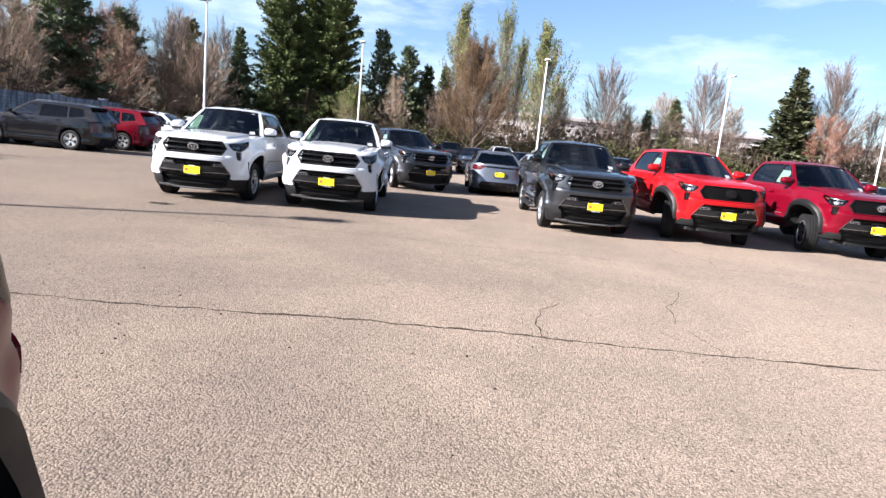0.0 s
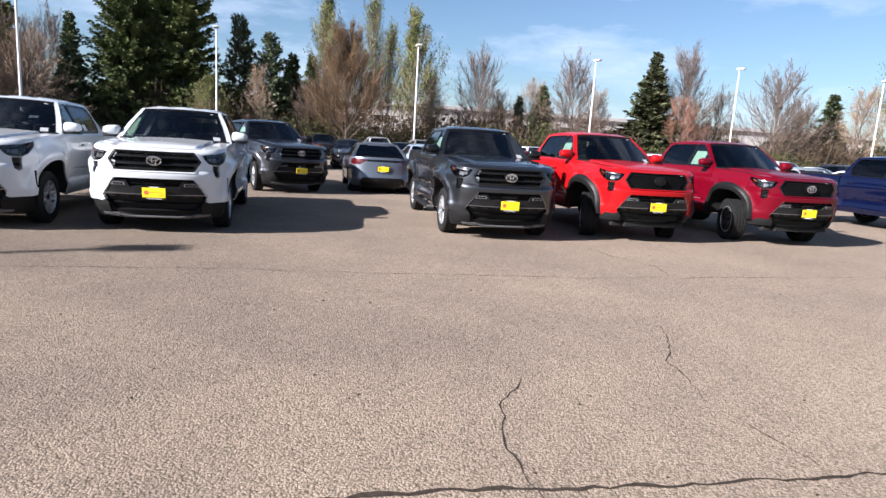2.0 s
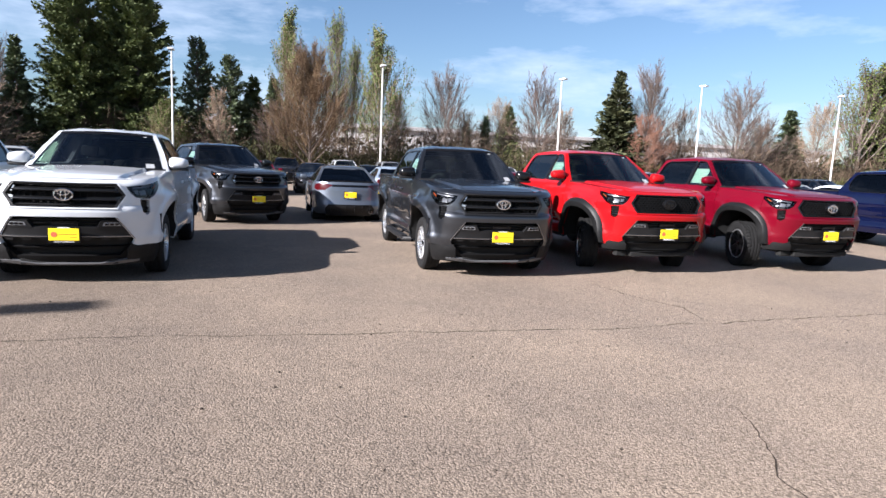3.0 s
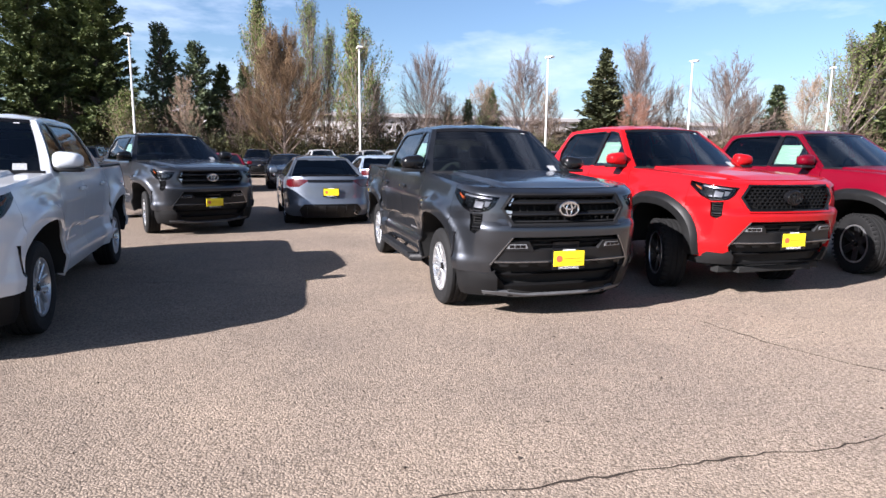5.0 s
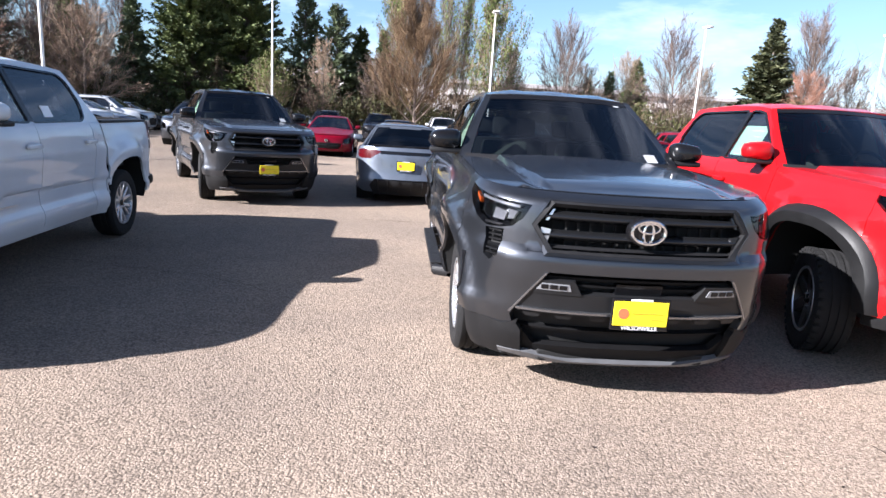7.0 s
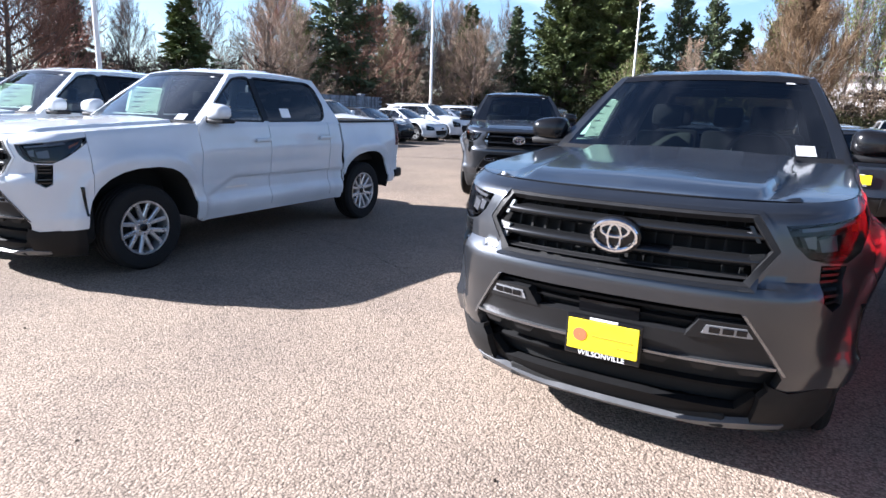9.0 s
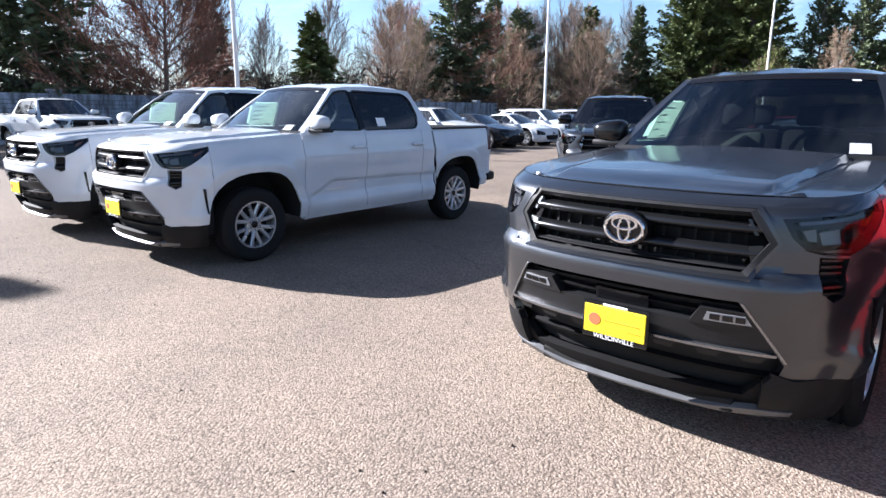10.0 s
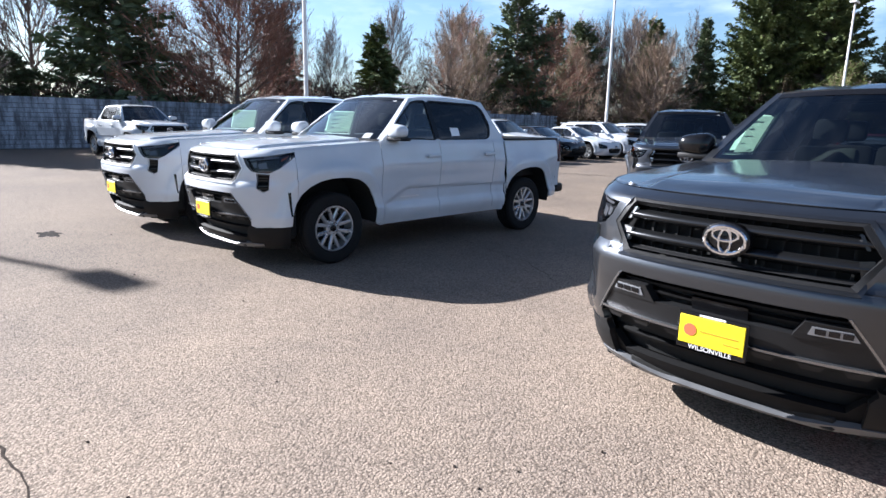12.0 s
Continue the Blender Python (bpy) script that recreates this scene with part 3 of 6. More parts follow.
def greenhouse(root, sh, g, body, pane_mat=("glass", "tinted"), seats=True, detail=True):
    """Pillars, roof, glass and seats. g: the heights and places of the cabin."""
    xb, zb, xr, zr = g["xb"], g["zb"], g["xr"], g["zr"]
    lean = (xb - xr) / (zr - zb)
    ya, yw, yq, yr = g["ya"], g["yw"], g["yq"], g["yr"]      # pillar foot, screen top, roof end, rear foot
    zq = g.get("zq", zr - 0.03)

    def xs(z):
        return xb - (z - zb) * lean - 0.05 * ((z - zb) / (zr - zb)) ** 3
    outline = [(ya, zb - 0.02), (yr, zb - 0.02), (yr - (yr - yq) * 0.08, zb + 0.05), (yq + (yr - yq) * 0.10, zq - 0.06), (yq, zq), (yq - 0.25, zr - 0.006), ((yw + yq) / 2, zr + 0.012), (yw + 0.22, zr), (yw, zr - 0.022), (ya + (yw - ya) * 0.5, zb + (zr - zb) * 0.49)]
    wins = g["wins"](outline)
    for sg in (-1, 1):
        def fn(y, z, d, sg=sg):
            return Vector((sg * (xs(z) - d), y, z))
        bm = bmesh.new()
        add_plate(bm, outline, wins, fn, 0.035)
        if sg < 0:
            bmesh.ops.reverse_faces(bm, faces=bm.faces[:])
        part("cab_side_frame", bm, body, root)
        for k, w in enumerate(wins):
            bm = bmesh.new()
            add_plate(bm, w, [], lambda y, z, d, sg=sg: Vector((sg * (xs(z) - 0.010), y, z)), 0)
            if sg < 0:
                bmesh.ops.reverse_faces(bm, faces=bm.faces[:])
            part("side_window", bm, pane_mat[0] if k == 0 else pane_mat[1], root, "tinted side window")
            if detail:
                bm = bmesh.new()
                add_plate(bm, inset_poly(w, -0.014), [inset_poly(w, 0.004)], lambda y, z, d, sg=sg: Vector((sg * (xs(z) + 0.005 - d), y, z)), 0.01)
                if sg < 0:
                    bmesh.ops.reverse_faces(bm, faces=bm.faces[:])
                part("window_trim", bm, "gloss_black", root)
        if len(wins) > 1:
            a, b = max(q[0] for q in wins[0]), min(q[0] for q in wins[1])
            top = max(q[1] for q in wins[0]) - 0.004
            low = min(q[1] for q in wins[0])
            bm = bmesh.new()
            add_plate(bm, [(a - 0.012, low), (b + 0.012, low), (b + 0.012, top), (a - 0.012, top)], [], lambda y, z, d, sg=sg: Vector((sg * (xs(z) + 0.006 - d), y, z)), 0.01)
            if sg < 0:
                bmesh.ops.reverse_faces(bm, faces=bm.faces[:])
            part("door_pillar", bm, "gloss_black", root)
    # windscreen between the front pillars
    ce = g.get("bow", 0.16)

    def screen(ua, ub, y0, z0, y1, z1, bow0, bow1, off=0.0):
        def fn(i, j):
            u = ua + (ub - ua) * i
            z = z0 + (z1 - z0) * j
            x = u * (xs(z) - 0.008)
            y = y0 + (y1 - y0) * j - (bow0 * (1 - j) + bow1 * j) * (1 - u * u) + off
            return Vector((x, y, z + 0.025 * j * (1 - u * u)))
        return fn
    fs = screen(-0.93, 0.93, ya, zb - 0.01, yw - 0.01, zr - 0.03, ce, 0.06)
    bm = grid_bm(20, 10, fs)
    part("windscreen", bm, "glass", root, "clear raked windscreen")
    for u in (-1, 1):
        bm = grid_bm(2, 10, screen(u * 0.92 if u > 0 else -1.0, 1.0 if u > 0 else -0.92, ya, zb - 0.01, yw - 0.01, zr - 0.03, ce, 0.06, -0.004))
        thicken(bm, 0.03)
        part("front_pillar", bm, body, root)
    bm = grid_bm(20, 2, lambda i, j: screen(-0.93, 0.93, ya, zb - 0.01, yw - 0.01, zr - 0.03, ce, 0.06, -0.005)(i, 0.93 + 0.07 * j))
    part("screen_shade_band", bm, "gloss_black", root)
    bm = grid_bm(20, 3, lambda i, j: screen(-0.96, 0.96, ya, zb - 0.01, yw - 0.01, zr - 0.03, ce, 0.06, -0.007)(i, -0.06 + 0.12 * j))
    part("cowl", bm, "plastic", root)
    # rear wall and window
    rw = screen(-0.99, 0.99, yr, zb - 0.02, yq, zq - 0.02, -0.06, -0.03)
    hole = g.get("rear_hole", (0.14, 0.86, 0.16, 0.86))
    bm = bmesh.new()
    n = 20
    add_grid(bm, n, n, rw, flip=True)
    bmesh.ops.delete(bm, geom=[fc for fc in bm.faces if hole[0] < (fc.calc_center_median().x / max(xs(fc.calc_center_median().z), 0.1) / 0.99 + 1) / 2 < hole[1] and hole[2] < (fc.calc_center_median().z - zb) / (zq - zb) < hole[3]], context='FACES')
    thicken(bm, 0.03)
    part("cab_back", bm, body, root)
    bm = grid_bm(12, 6, lambda i, j: rw(hole[0] - 0.03 + (hole[1] - hole[0] + 0.06) * i, hole[2] - 0.03 + (hole[3] - hole[2] + 0.06) * j) + Vector((0, -0.012, 0)), flip=True)
    part("rear_window", bm, "tinted", root, "dark rear window")
    # roof

    def roof(i, j):
        u = i * 2 - 1
        yy = (yw - 0.012) + (yq - yw + 0.012) * j
        k = [o for o in outline[4:9]][::-1]
        ze = float(np.interp(yy, [q[0] for q in k], [q[1] for q in k]))
        x = u * (xs(ze) + 0.001)
        q = 1 - u ** 4
        lip = smooth(0, 0.12, j) * smooth(1, 0.9, j)
        y = yy - 0.06 * (1 - u * u) * (1 - j) ** 3 + 0.03 * (1 - u * u) * j ** 3
        rib = 0.006 * math.cos(x * 14) * lip if g.get("ribs") and abs(x) < 0.42 else 0
        return Vector((x, y, ze + g.get("crown", 0.05) * q * (0.55 + 0.45 * lip) + rib - 0.004))
    bm = grid_bm(28, 18, roof) if detail else grid_bm(16, 10, roof)
    thicken(bm, 0.03)
    part("roof", bm, body, root)
    # cabin: floor tub, dashboard, wheel, seats
    bm = bmesh.new()
    add_box(bm, -xb + 0.08, xb - 0.08, ya - 0.10, ya + 0.42, zb - 0.42, zb - 0.03, 0.05, 2)
    add_box(bm, -xb + 0.06, xb - 0.06, ya + 0.1, yr - 0.08, zb - 0.75, zb - 0.6, 0.02)
    part("dashboard", bm, "cabin", root)
    if seats:
        bm = bmesh.new()
        zs = zb + g.get("seat", 0.0)
        for sy, nm in ((ya + 0.95, 2), (ya + 1.80 if yr - ya > 2.1 else ya + 1.65, 3)):
            if sy > yr - 0.12:
                continue
            for sx in ((-0.36, 0.36) if nm == 2 else (-0.42, 0.0, 0.42)):
                wd = 0.23 if nm == 2 else 0.21
                add_box(bm, sx - wd, sx + wd, sy - 0.50, sy + 0.02, zs - 0.62, zs - 0.40, 0.05, 2 if detail else 1)
                add_box(bm, sx - wd + 0.01, sx + wd - 0.01, -0.07, 0.07, 0, 0.62, 0.05, 2 if detail else 1, m=pose(0, sy, zs - 0.50, -13))
                add_box(bm, sx - 0.12, sx + 0.12, -0.05, 0.05, 0.66, 0.84, 0.04, 2 if detail else 1, m=pose(0, sy, zs - 0.50, -13))
        part("seats", bm, "fabric", root, "dark cloth seats")
        bm = bmesh.new()
        ring = [Vector((0.36 + 0.19 * math.cos(a), 0.19 * math.sin(a) * 0.42, 0.19 * math.sin(a) * 0.9)) + Vector((0, ya + 0.50, zb - 0.02)) for a in np.linspace(0, 2 * math.pi, 21)]
        add_tube(bm, ring, 0.016, 6, cap=False)
        add_box(bm, 0.17, 0.55, ya + 0.47, ya + 0.52, zb - 0.06, zb + 0.0, 0.01)
        part("steering_wheel", bm, "cabin", root)
        bm = box_bm(-0.11, 0.11, yw - 0.13, yw - 0.10, zr - 0.16, zr - 0.10, bevel=0.012, seg=2)
        part("inner_mirror", bm, "gloss_black", root)
    return xs, fs


def wheel_mesh(kind, r, w=0.245):
    """Tyre, rim and nuts as three meshes; the wheel's outer face looks to +x, its axle at the origin."""
    tb = bmesh.new()
    h = w / 2
    ri = r * (0.635 if kind != "car" else 0.66)
    prof = [(ri, h * 0.80), (ri + 0.012, h * 0.92), (ri + (r - ri) * 0.4, h * 1.02), (r - 0.03, h * 0.98), (r - 0.010, h * 0.86), (r, h * 0.72)]
    grooves = []
    for gx in (0.42, 0.0, -0.42):
        grooves += [(r, h * (gx + 0.09)), (r - 0.010, h * (gx + 0.07)), (r - 0.010, h * (gx - 0.07)), (r, h * (gx - 0.09))]
    prof += grooves + [(r, -h * 0.72), (r - 0.010, -h * 0.86), (r - 0.03, -h * 0.98), (ri + (r - ri) * 0.4, -h * 1.02), (ri + 0.012, -h * 0.92), (ri, -h * 0.80)]
    nl = 48 if kind in ("street", "trail") else 20
    if kind == "car":
        prof = prof[:6] + prof[-6:]
    add_lathe(tb, prof, nl, 'x')
    n = 40
    if kind == "trail":
        for i in range(n):          # shoulder blocks
            a = 2 * math.pi * i / n
            for sx in (1, -1):
                m = Matrix.Rotation(a, 4, 'X')
                add_box(tb, sx * h * 0.70 - 0.012, sx * h * 0.90 + 0.012, -0.016, 0.016, r - 0.022, r + 0.004, m=m)
    bmesh.ops.recalc_face_normals(tb, faces=tb.faces[:])
    rb = bmesh.new()
    ro = ri + 0.004
    add_lathe(rb, [(ro, h * 0.80), (ro - 0.004, h * 0.90), (ro - 0.018, h * 0.90), (ro - 0.026, h * 0.70), (ro - 0.03, -h * 0.6)], nl, 'x')
    spokes = {"street": 6, "trail": 6, "car": 5}[kind]
    for i in range(spokes):
        for k in ((-1, 1) if kind != "trail" else (0,)):
            a = 2 * math.pi * i / spokes
            m = Matrix.Rotation(a + k * (0.03 if kind == "street" else 0.12), 4, 'X')
            lean = Matrix.Rotation(k * (0.33 if kind == "street" else 0.06), 4, 'X')
            wd = {"street": 0.0165, "car": 0.0215, "trail": 0.040}[kind]
            bm2 = bmesh.new()
            add_box(bm2, 0, 0.035, -wd, wd, 0, ro - 0.075, 0.007 if kind != "car" else 0, 1)
            for v in bm2.verts:
                f = v.co.z / ro
                v.co.x += h * (0.52 + 0.26 * f) - 0.02
                v.co.y *= 1.0 + 0.5 * abs(f - 0.5)
            bmesh.ops.transform(bm2, matrix=m @ Matrix.Translation((0, 0, 0.066)) @ lean, verts=bm2.verts[:])
            me = bpy.data.meshes.new("t")
            bm2.to_mesh(me)
            bm2.free()
            rb.from_mesh(me)
            bpy.data.meshes.remove(me)
    add_lathe(rb, [(0.085, h * 0.2), (0.085, h * 0.55), (0.075, h * 0.62), (0.034, h * 0.60)], nl // 2, 'x')
    bmesh.ops.recalc_face_normals(rb, faces=rb.faces[:])
    nb = bmesh.new()
    add_lathe(nb, [(0.036, h * 0.50), (0.036, h * 0.70), (0.028, h * 0.74), (0.001, h * 0.74)], 20, 'x')
    kb = bmesh.new()
    add_lathe(kb, [(0.010, h * 0.5), (0.010, h * 0.70), (0.001, h * 0.71)], 6, 'x')
    bmesh.ops.recalc_face_normals(kb, faces=kb.faces[:])
    bmesh.ops.recalc_face_normals(nb, faces=nb.faces[:])
    db = bmesh.new()
    add_lathe(db, [(ro - 0.03, -h * 0.2), (0.16, -h * 0.1), (0.155, 0.0), (0.03, 0.02)], nl // 2, 'x')
    bmesh.ops.recalc_face_normals(db, faces=db.faces[:])
    rim_mat = {"street": "alloy", "trail": "dark_alloy", "car": "alloy"}[kind]
    out = {"tyre": finish("tyre", tb, "rubber", 30), "rim": finish("rim", rb, rim_mat, 30), "hub_cap": finish("hub_cap", nb, "gloss_black", 40), "wheel_nut": finish("wheel_nut", kb, "chrome", 40), "brake_disc": finish("brake_disc", db, "void", 40)}
    if kind == "trail":
        lb = bmesh.new()
        add_lathe(lb, [(ro + 0.001, h * 0.80), (ro - 0.003, h * 0.915), (ro - 0.022, h * 0.915), (ro - 0.024, h * 0.86)], 48, 'x')
        bmesh.ops.recalc_face_normals(lb, faces=lb.faces[:])
        out["rim_ring"] = finish("rim_ring", lb, "satin", 30)
    return out


WHEELS = {"street": wheel_mesh("street", 0.385), "trail": wheel_mesh("trail", 0.395, 0.265), "car": wheel_mesh("car", 0.325, 0.215), "suv": wheel_mesh("car", 0.36, 0.235)}


def add_wheel(root, kind, x, y, r, steer=0.0):
    e = new("wheel")
    e.parent = root
    e.matrix_local = pose(x, y, r, 0, 0, (0 if x > 0 else 180) + steer)
    for k, me in WHEELS[kind].items():
        if k != "wheel_nut":
            share(k, me, e, Matrix())
        elif kind in ("street", "trail"):
            for i in range(6):
                a = 2 * math.pi * (i + 0.5) / 6
                share(k, me, e, Matrix.Translation((0, 0.058 * math.cos(a), 0.058 * math.sin(a))))
    return e


def number_board(root, m):
    """Yellow dealer board in a dark frame with white lettering below."""
    e = new("dealer_plate")
    e.parent = root
    e.matrix_local = m
    e["label"] = "yellow dealer plate in a black frame"
    bm = box_bm(-0.163, 0.163, -0.004, 0.010, -0.092, 0.087, bevel=0.004)
    part("plate_frame", bm, "gloss_black", e)
    bm = box_bm(-0.152, 0.152, -0.010, -0.003, -0.066, 0.072, bevel=0.003)
    part("plate_board", bm, "yellow", e)
    bm = bmesh.new()
    add_lathe(bm, [(0.030, -0.0100), (0.030, -0.0125), (0.001, -0.0125)], 24, 'y', m=Matrix.Translation((-0.098, 0, 0.004)))
    bmesh.ops.recalc_face_normals(bm, faces=bm.faces[:])
    part("plate_badge", bm, "orange_print", e)
    bm = box_bm(-0.050, 0.125, -0.0125, -0.0095, 0.003, 0.010)
    add_box(bm, 0.06, 0.13, -0.0125, -0.0095, -0.030, -0.024)
    part("plate_print", bm, "brown_print", e)
    bm = box_bm(-0.06, 0.06, -0.0075, -0.003, 0.076, 0.085)
    part("plate_top_print", bm, "white_print", e)
    cu = bpy.data.curves.get("plate_lettering")
    if cu is None:
        cu = bpy.data.curves.new("plate_lettering", 'FONT')
        cu.body, cu.size, cu.align_x, cu.extrude = "WILSONVILLE", 0.033, 'CENTER', 0.001
        cu.materials.append(M["white_print"])
    t = new("plate_lettering", cu)
    t.parent = e
    t.matrix_local = pose(0, -0.0055, -0.0895, 90)
    return e


def emblem(root, sh, s, z, mat="chrome", size=0.091):
    """A plain oval badge on a black boss."""
    p = sh.at(s, z, 0.012)
    e = new("front_badge")
    e.parent = root
    e.matrix_local = Matrix.Translation(p)
    bm = bmesh.new()
    add_lathe(bm, [(1.18, 0.04), (1.18, -0.004), (1.08, -0.008), (0.01, -0.010)], 32, 'y', m=Matrix.Diagonal((size, 1, size * 0.74, 1)))
    bmesh.ops.recalc_face_normals(bm, faces=bm.faces[:])
    part("badge_base", bm, "gloss_black", e)
    bm = bmesh.new()

    def oval(cx, cz, rx, rz, t):
        add_tube(bm, [(cx + rx * math.cos(a), -0.014, cz + rz * math.sin(a)) for a in np.linspace(0, 2 * math.pi, 29 if size > 0.08 else 15)], t, 6 if size > 0.08 else 4, cap=False)
    oval(0, 0, size, size * 0.68, 0.0092)
    oval(0, -0.004, size * 0.30, size * 0.58, 0.0070)
    oval(0, size * 0.26, size * 0.64, size * 0.30, 0.0070)
    part("badge_ring", bm, mat, e, "chrome oval badge" if mat == "chrome" else "")
    return e


# ---- pickup trucks ----
def truck(name, label, body, trim="street", group="pickups in the display row", boards=True, steer=0.0, step=False):
    """Double-cab pickup; its front stands at y = 0 and looks to -y."""
    root = thing(name, label, "pickup truck", group)
    off = trim == "trail"
    lift = 0.055 if off else 0.0
    r = 0.395 if off else 0.385
    plan = [(0, -0.03), (0.30, -0.022), (0.55, 0.022), (0.75, 0.11), (0.885, 0.285), (0.94, 0.52), (0.95, 0.9), (0.95, 2.0), (0.95, 3.4), (0.95, 4.7), (0.94, 5.05), (0.90, 5.20), (0.6, 5.245), (0, 5.25)]
    front = [(0.36, -0.07), (0.45, -0.02), (0.55, 0.012), (0.66, 0.030), (0.76, 0.052), (0.86, 0.062), (0.893, 0.056), (0.906, 0.016), (1.0, 0.012), (1.12, 0.0), (1.17, -0.010), (1.190, -0.030), (1.208, -0.062), (1.225, -0.115)]
    side = [(0.36, -0.05), (0.44, -0.02), (0.52, 0.002), (0.58, 0.006), (0.60, -0.012), (0.74, -0.022), (0.88, -0.010), (0.98, 0.004), (1.040, 0.012), (1.062, 0.002), (1.13, -0.010), (1.20, -0.035), (1.225, -0.06)]
    rear = [(0.36, -0.12), (0.55, -0.03), (0.70, 0.0), (1.225, 0.0)]
    rise = [(-0.1, -0.018), (0.2, 0.0), (0.6, 0.030), (1.1, 0.055), (1.45, 0.075), (1.62, 0.085), (2.6, 0.085), (3.6, 0.085), (5.3, 0.10)]
    fh, rh = 0.93, 4.28
    sh = Shell(plan, front, side, rear, rise, 0.97, 1.225, [(fh, 0.395, 0.54, 0.545), (rh, 0.395, 0.52, 0.535)], flare=0.042, sculpt=True)
    top = sh.zt

    def both(polys):
        return list(polys) + [mirror_poly(p) for p in polys]
    grille = [(-0.53, 1.188), (-0.617, 1.045), (-0.52, 0.900), (0.52, 0.900), (0.617, 1.045), (0.53, 1.188)]
    lower = [(-0.50, 0.795), (-0.70, 0.52), (-0.66, 0.34), (0.66, 0.34), (0.70, 0.52), (0.50, 0.795)]
    kx = 0.925
    lamp_a = [(0.625, 1.150), (0.668, 1.070), (0.722, 1.020), (0.80, 1.002), (0.90, 1.000), (0.98, 1.036), (0.98, 1.175)]
    lamp_b = [(0.98, 1.036), (1.21, 1.174), (1.205, 1.191), (0.98, 1.175)]
    vent = [(0.772, 0.996), (0.782, 0.852), (0.84, 0.812), (0.890, 0.836), (0.902, 0.990)]
    dn = 0.05 if off else 0.0
    low_cut = [(0.60, 0.30), (1.6, 0.30), (1.6, 0.50 - dn), (0.70, 0.44 - dn)]
    holes = [grille, lower] + both([lamp_a, lamp_b, vent, low_cut]) + both([sh.arch(0)])
    se = sh.s_at(0.46)
    bm = skin(sh, -se, se, 0.36, top, 0.03, 0.03, holes, depth=0.045)
    part("front_bumper", bm, body, root)
    # grille: recessed back, frame and bars
    bm = skin(sh, -0.72, 0.72, 0.86, 1.2, 0.06, 0.05, (), depth=0, off=-0.11)
    part("grille_back", bm, "void", root)
    rim = bmesh.new()
    inner = [(a * 0.955, 1.042 + (b - 1.042) * 0.90) for a, b in grille]
    for i in range(6):
        q = [grille[i - 1], grille[i], inner[i], inner[i - 1]]
        add_skin(rim, sh, -0.7, 0.7, 0.87, 1.20, 0.07, 0.08, (), depth=0.03, off=0.004, only=q)
    outer = [(a * 1.03, 1.042 + (b - 1.042) * 1.09) for a, b in grille]
    ring = bmesh.new()
    for i in range(6):
        q = [outer[i - 1], outer[i], grille[i], grille[i - 1]]
        add_skin(ring, sh, -0.8, 0.8, 0.84, 1.22, 0.05, 0.05, (), depth=0.02, off=0.007, only=q)
    part("grille_surround", ring, body, root)
    part("grille_frame", rim, "plastic" if not off else "gloss_black", root)
    if not off:
        for z0, z1, mat in ((0.915, 0.932, "plastic"), (0.962, 1.020, "bar"), (1.068, 1.128, "bar")):
            w0 = 0.597 - abs((z0 + z1) / 2 - 1.045) * 0.68
            bm = grid_bm(26, 8, lambda i, j: sh.at(-w0 + 2 * w0 * i, z0 + (z1 - z0) * j, -0.010 - 0.034 * (2 * j - 1) ** 2))
            thicken(bm, 0.02)
            bmesh.ops.recalc_face_normals(bm, faces=bm.faces[:])
            part("grille_bar", bm, mat, root)
        bm = bmesh.new()
        for x in np.linspace(-0.5, 0.5, 15):
            add_skin(bm, sh, x - 0.006, x + 0.006, 0.905, 1.175, 0.012, 0.06, (), depth=0.02, off=-0.075)
        part("grille_mesh", bm, "void", root)
        for sg in (-1, 1):
            for q in (((0.575, 1.072), (0.592, 1.072), (0.555, 1.140), (0.540, 1.140)), ((0.560, 0.995), (0.555, 1.022), (0.612, 1.030), (0.618, 1.002)), ((0.570, 0.955), (0.562, 0.985), (0.600, 0.988), (0.585, 0.957))):
                q = [(sg * kx * a, b) for a, b in q]
                # silver on the sunward side, black on the other: sunlight put into the colour
                part("grille_end_trim", skin(sh, -0.7, 0.7, 0.94, 1.16, 0.05, 0.04, (), depth=0.02, off=-0.012, only=q), "bar" if sg > 0 else "satin", root)
    else:
        bm = bmesh.new()
        for k, z0 in enumerate(np.arange(0.918, 1.165, 0.036)):
            w0 = 0.588 - abs(z0 - 1.045) * 0.70
            add_skin(bm, sh, -w0, w0, z0, z0 + 0.011, 0.06, 0.011, (), depth=0.02, off=-0.02)
            for x in np.arange(-0.60 + (k % 2) * 0.03, 0.60, 0.06):
                if abs(x) < w0 - 0.02:
                    add_skin(bm, sh, x - 0.006, x + 0.006, z0, z0 + 0.036, 0.012, 0.036, (), depth=0.02, off=-0.021)
        part("grille_mesh", bm, "intake", root)
    emblem(root, sh, 0.0, 1.045, "chrome" if not (off and body == M["orange"]) else "gloss_black")
    # lower intake
    bm = skin(sh, -0.78, 0.78, 0.34, 0.82, 0.06, 0.06, (), depth=0, off=-0.085)
    part("intake_back", bm, "void", root)
    for z0, z1, w0, o, d0, mt in ((0.755, 0.768, 0.56, -0.04, 0.03, "intake"), (0.715, 0.726, 0.60, -0.04, 0.03, "intake"), (0.548, 0.676, 0.71, -0.008, 0.05, "band"), (0.562, 0.574, 0.715, 0.012, 0.03, "dark_satin"), (0.425, 0.440, 0.72, -0.05, 0.03, "intake")):
        w0 *= kx
        bm = skin(sh, -w0, w0, z0, z1, 0.05, 0.04, (), depth=d0, off=o)
        part("intake_bar", bm, mt, root)
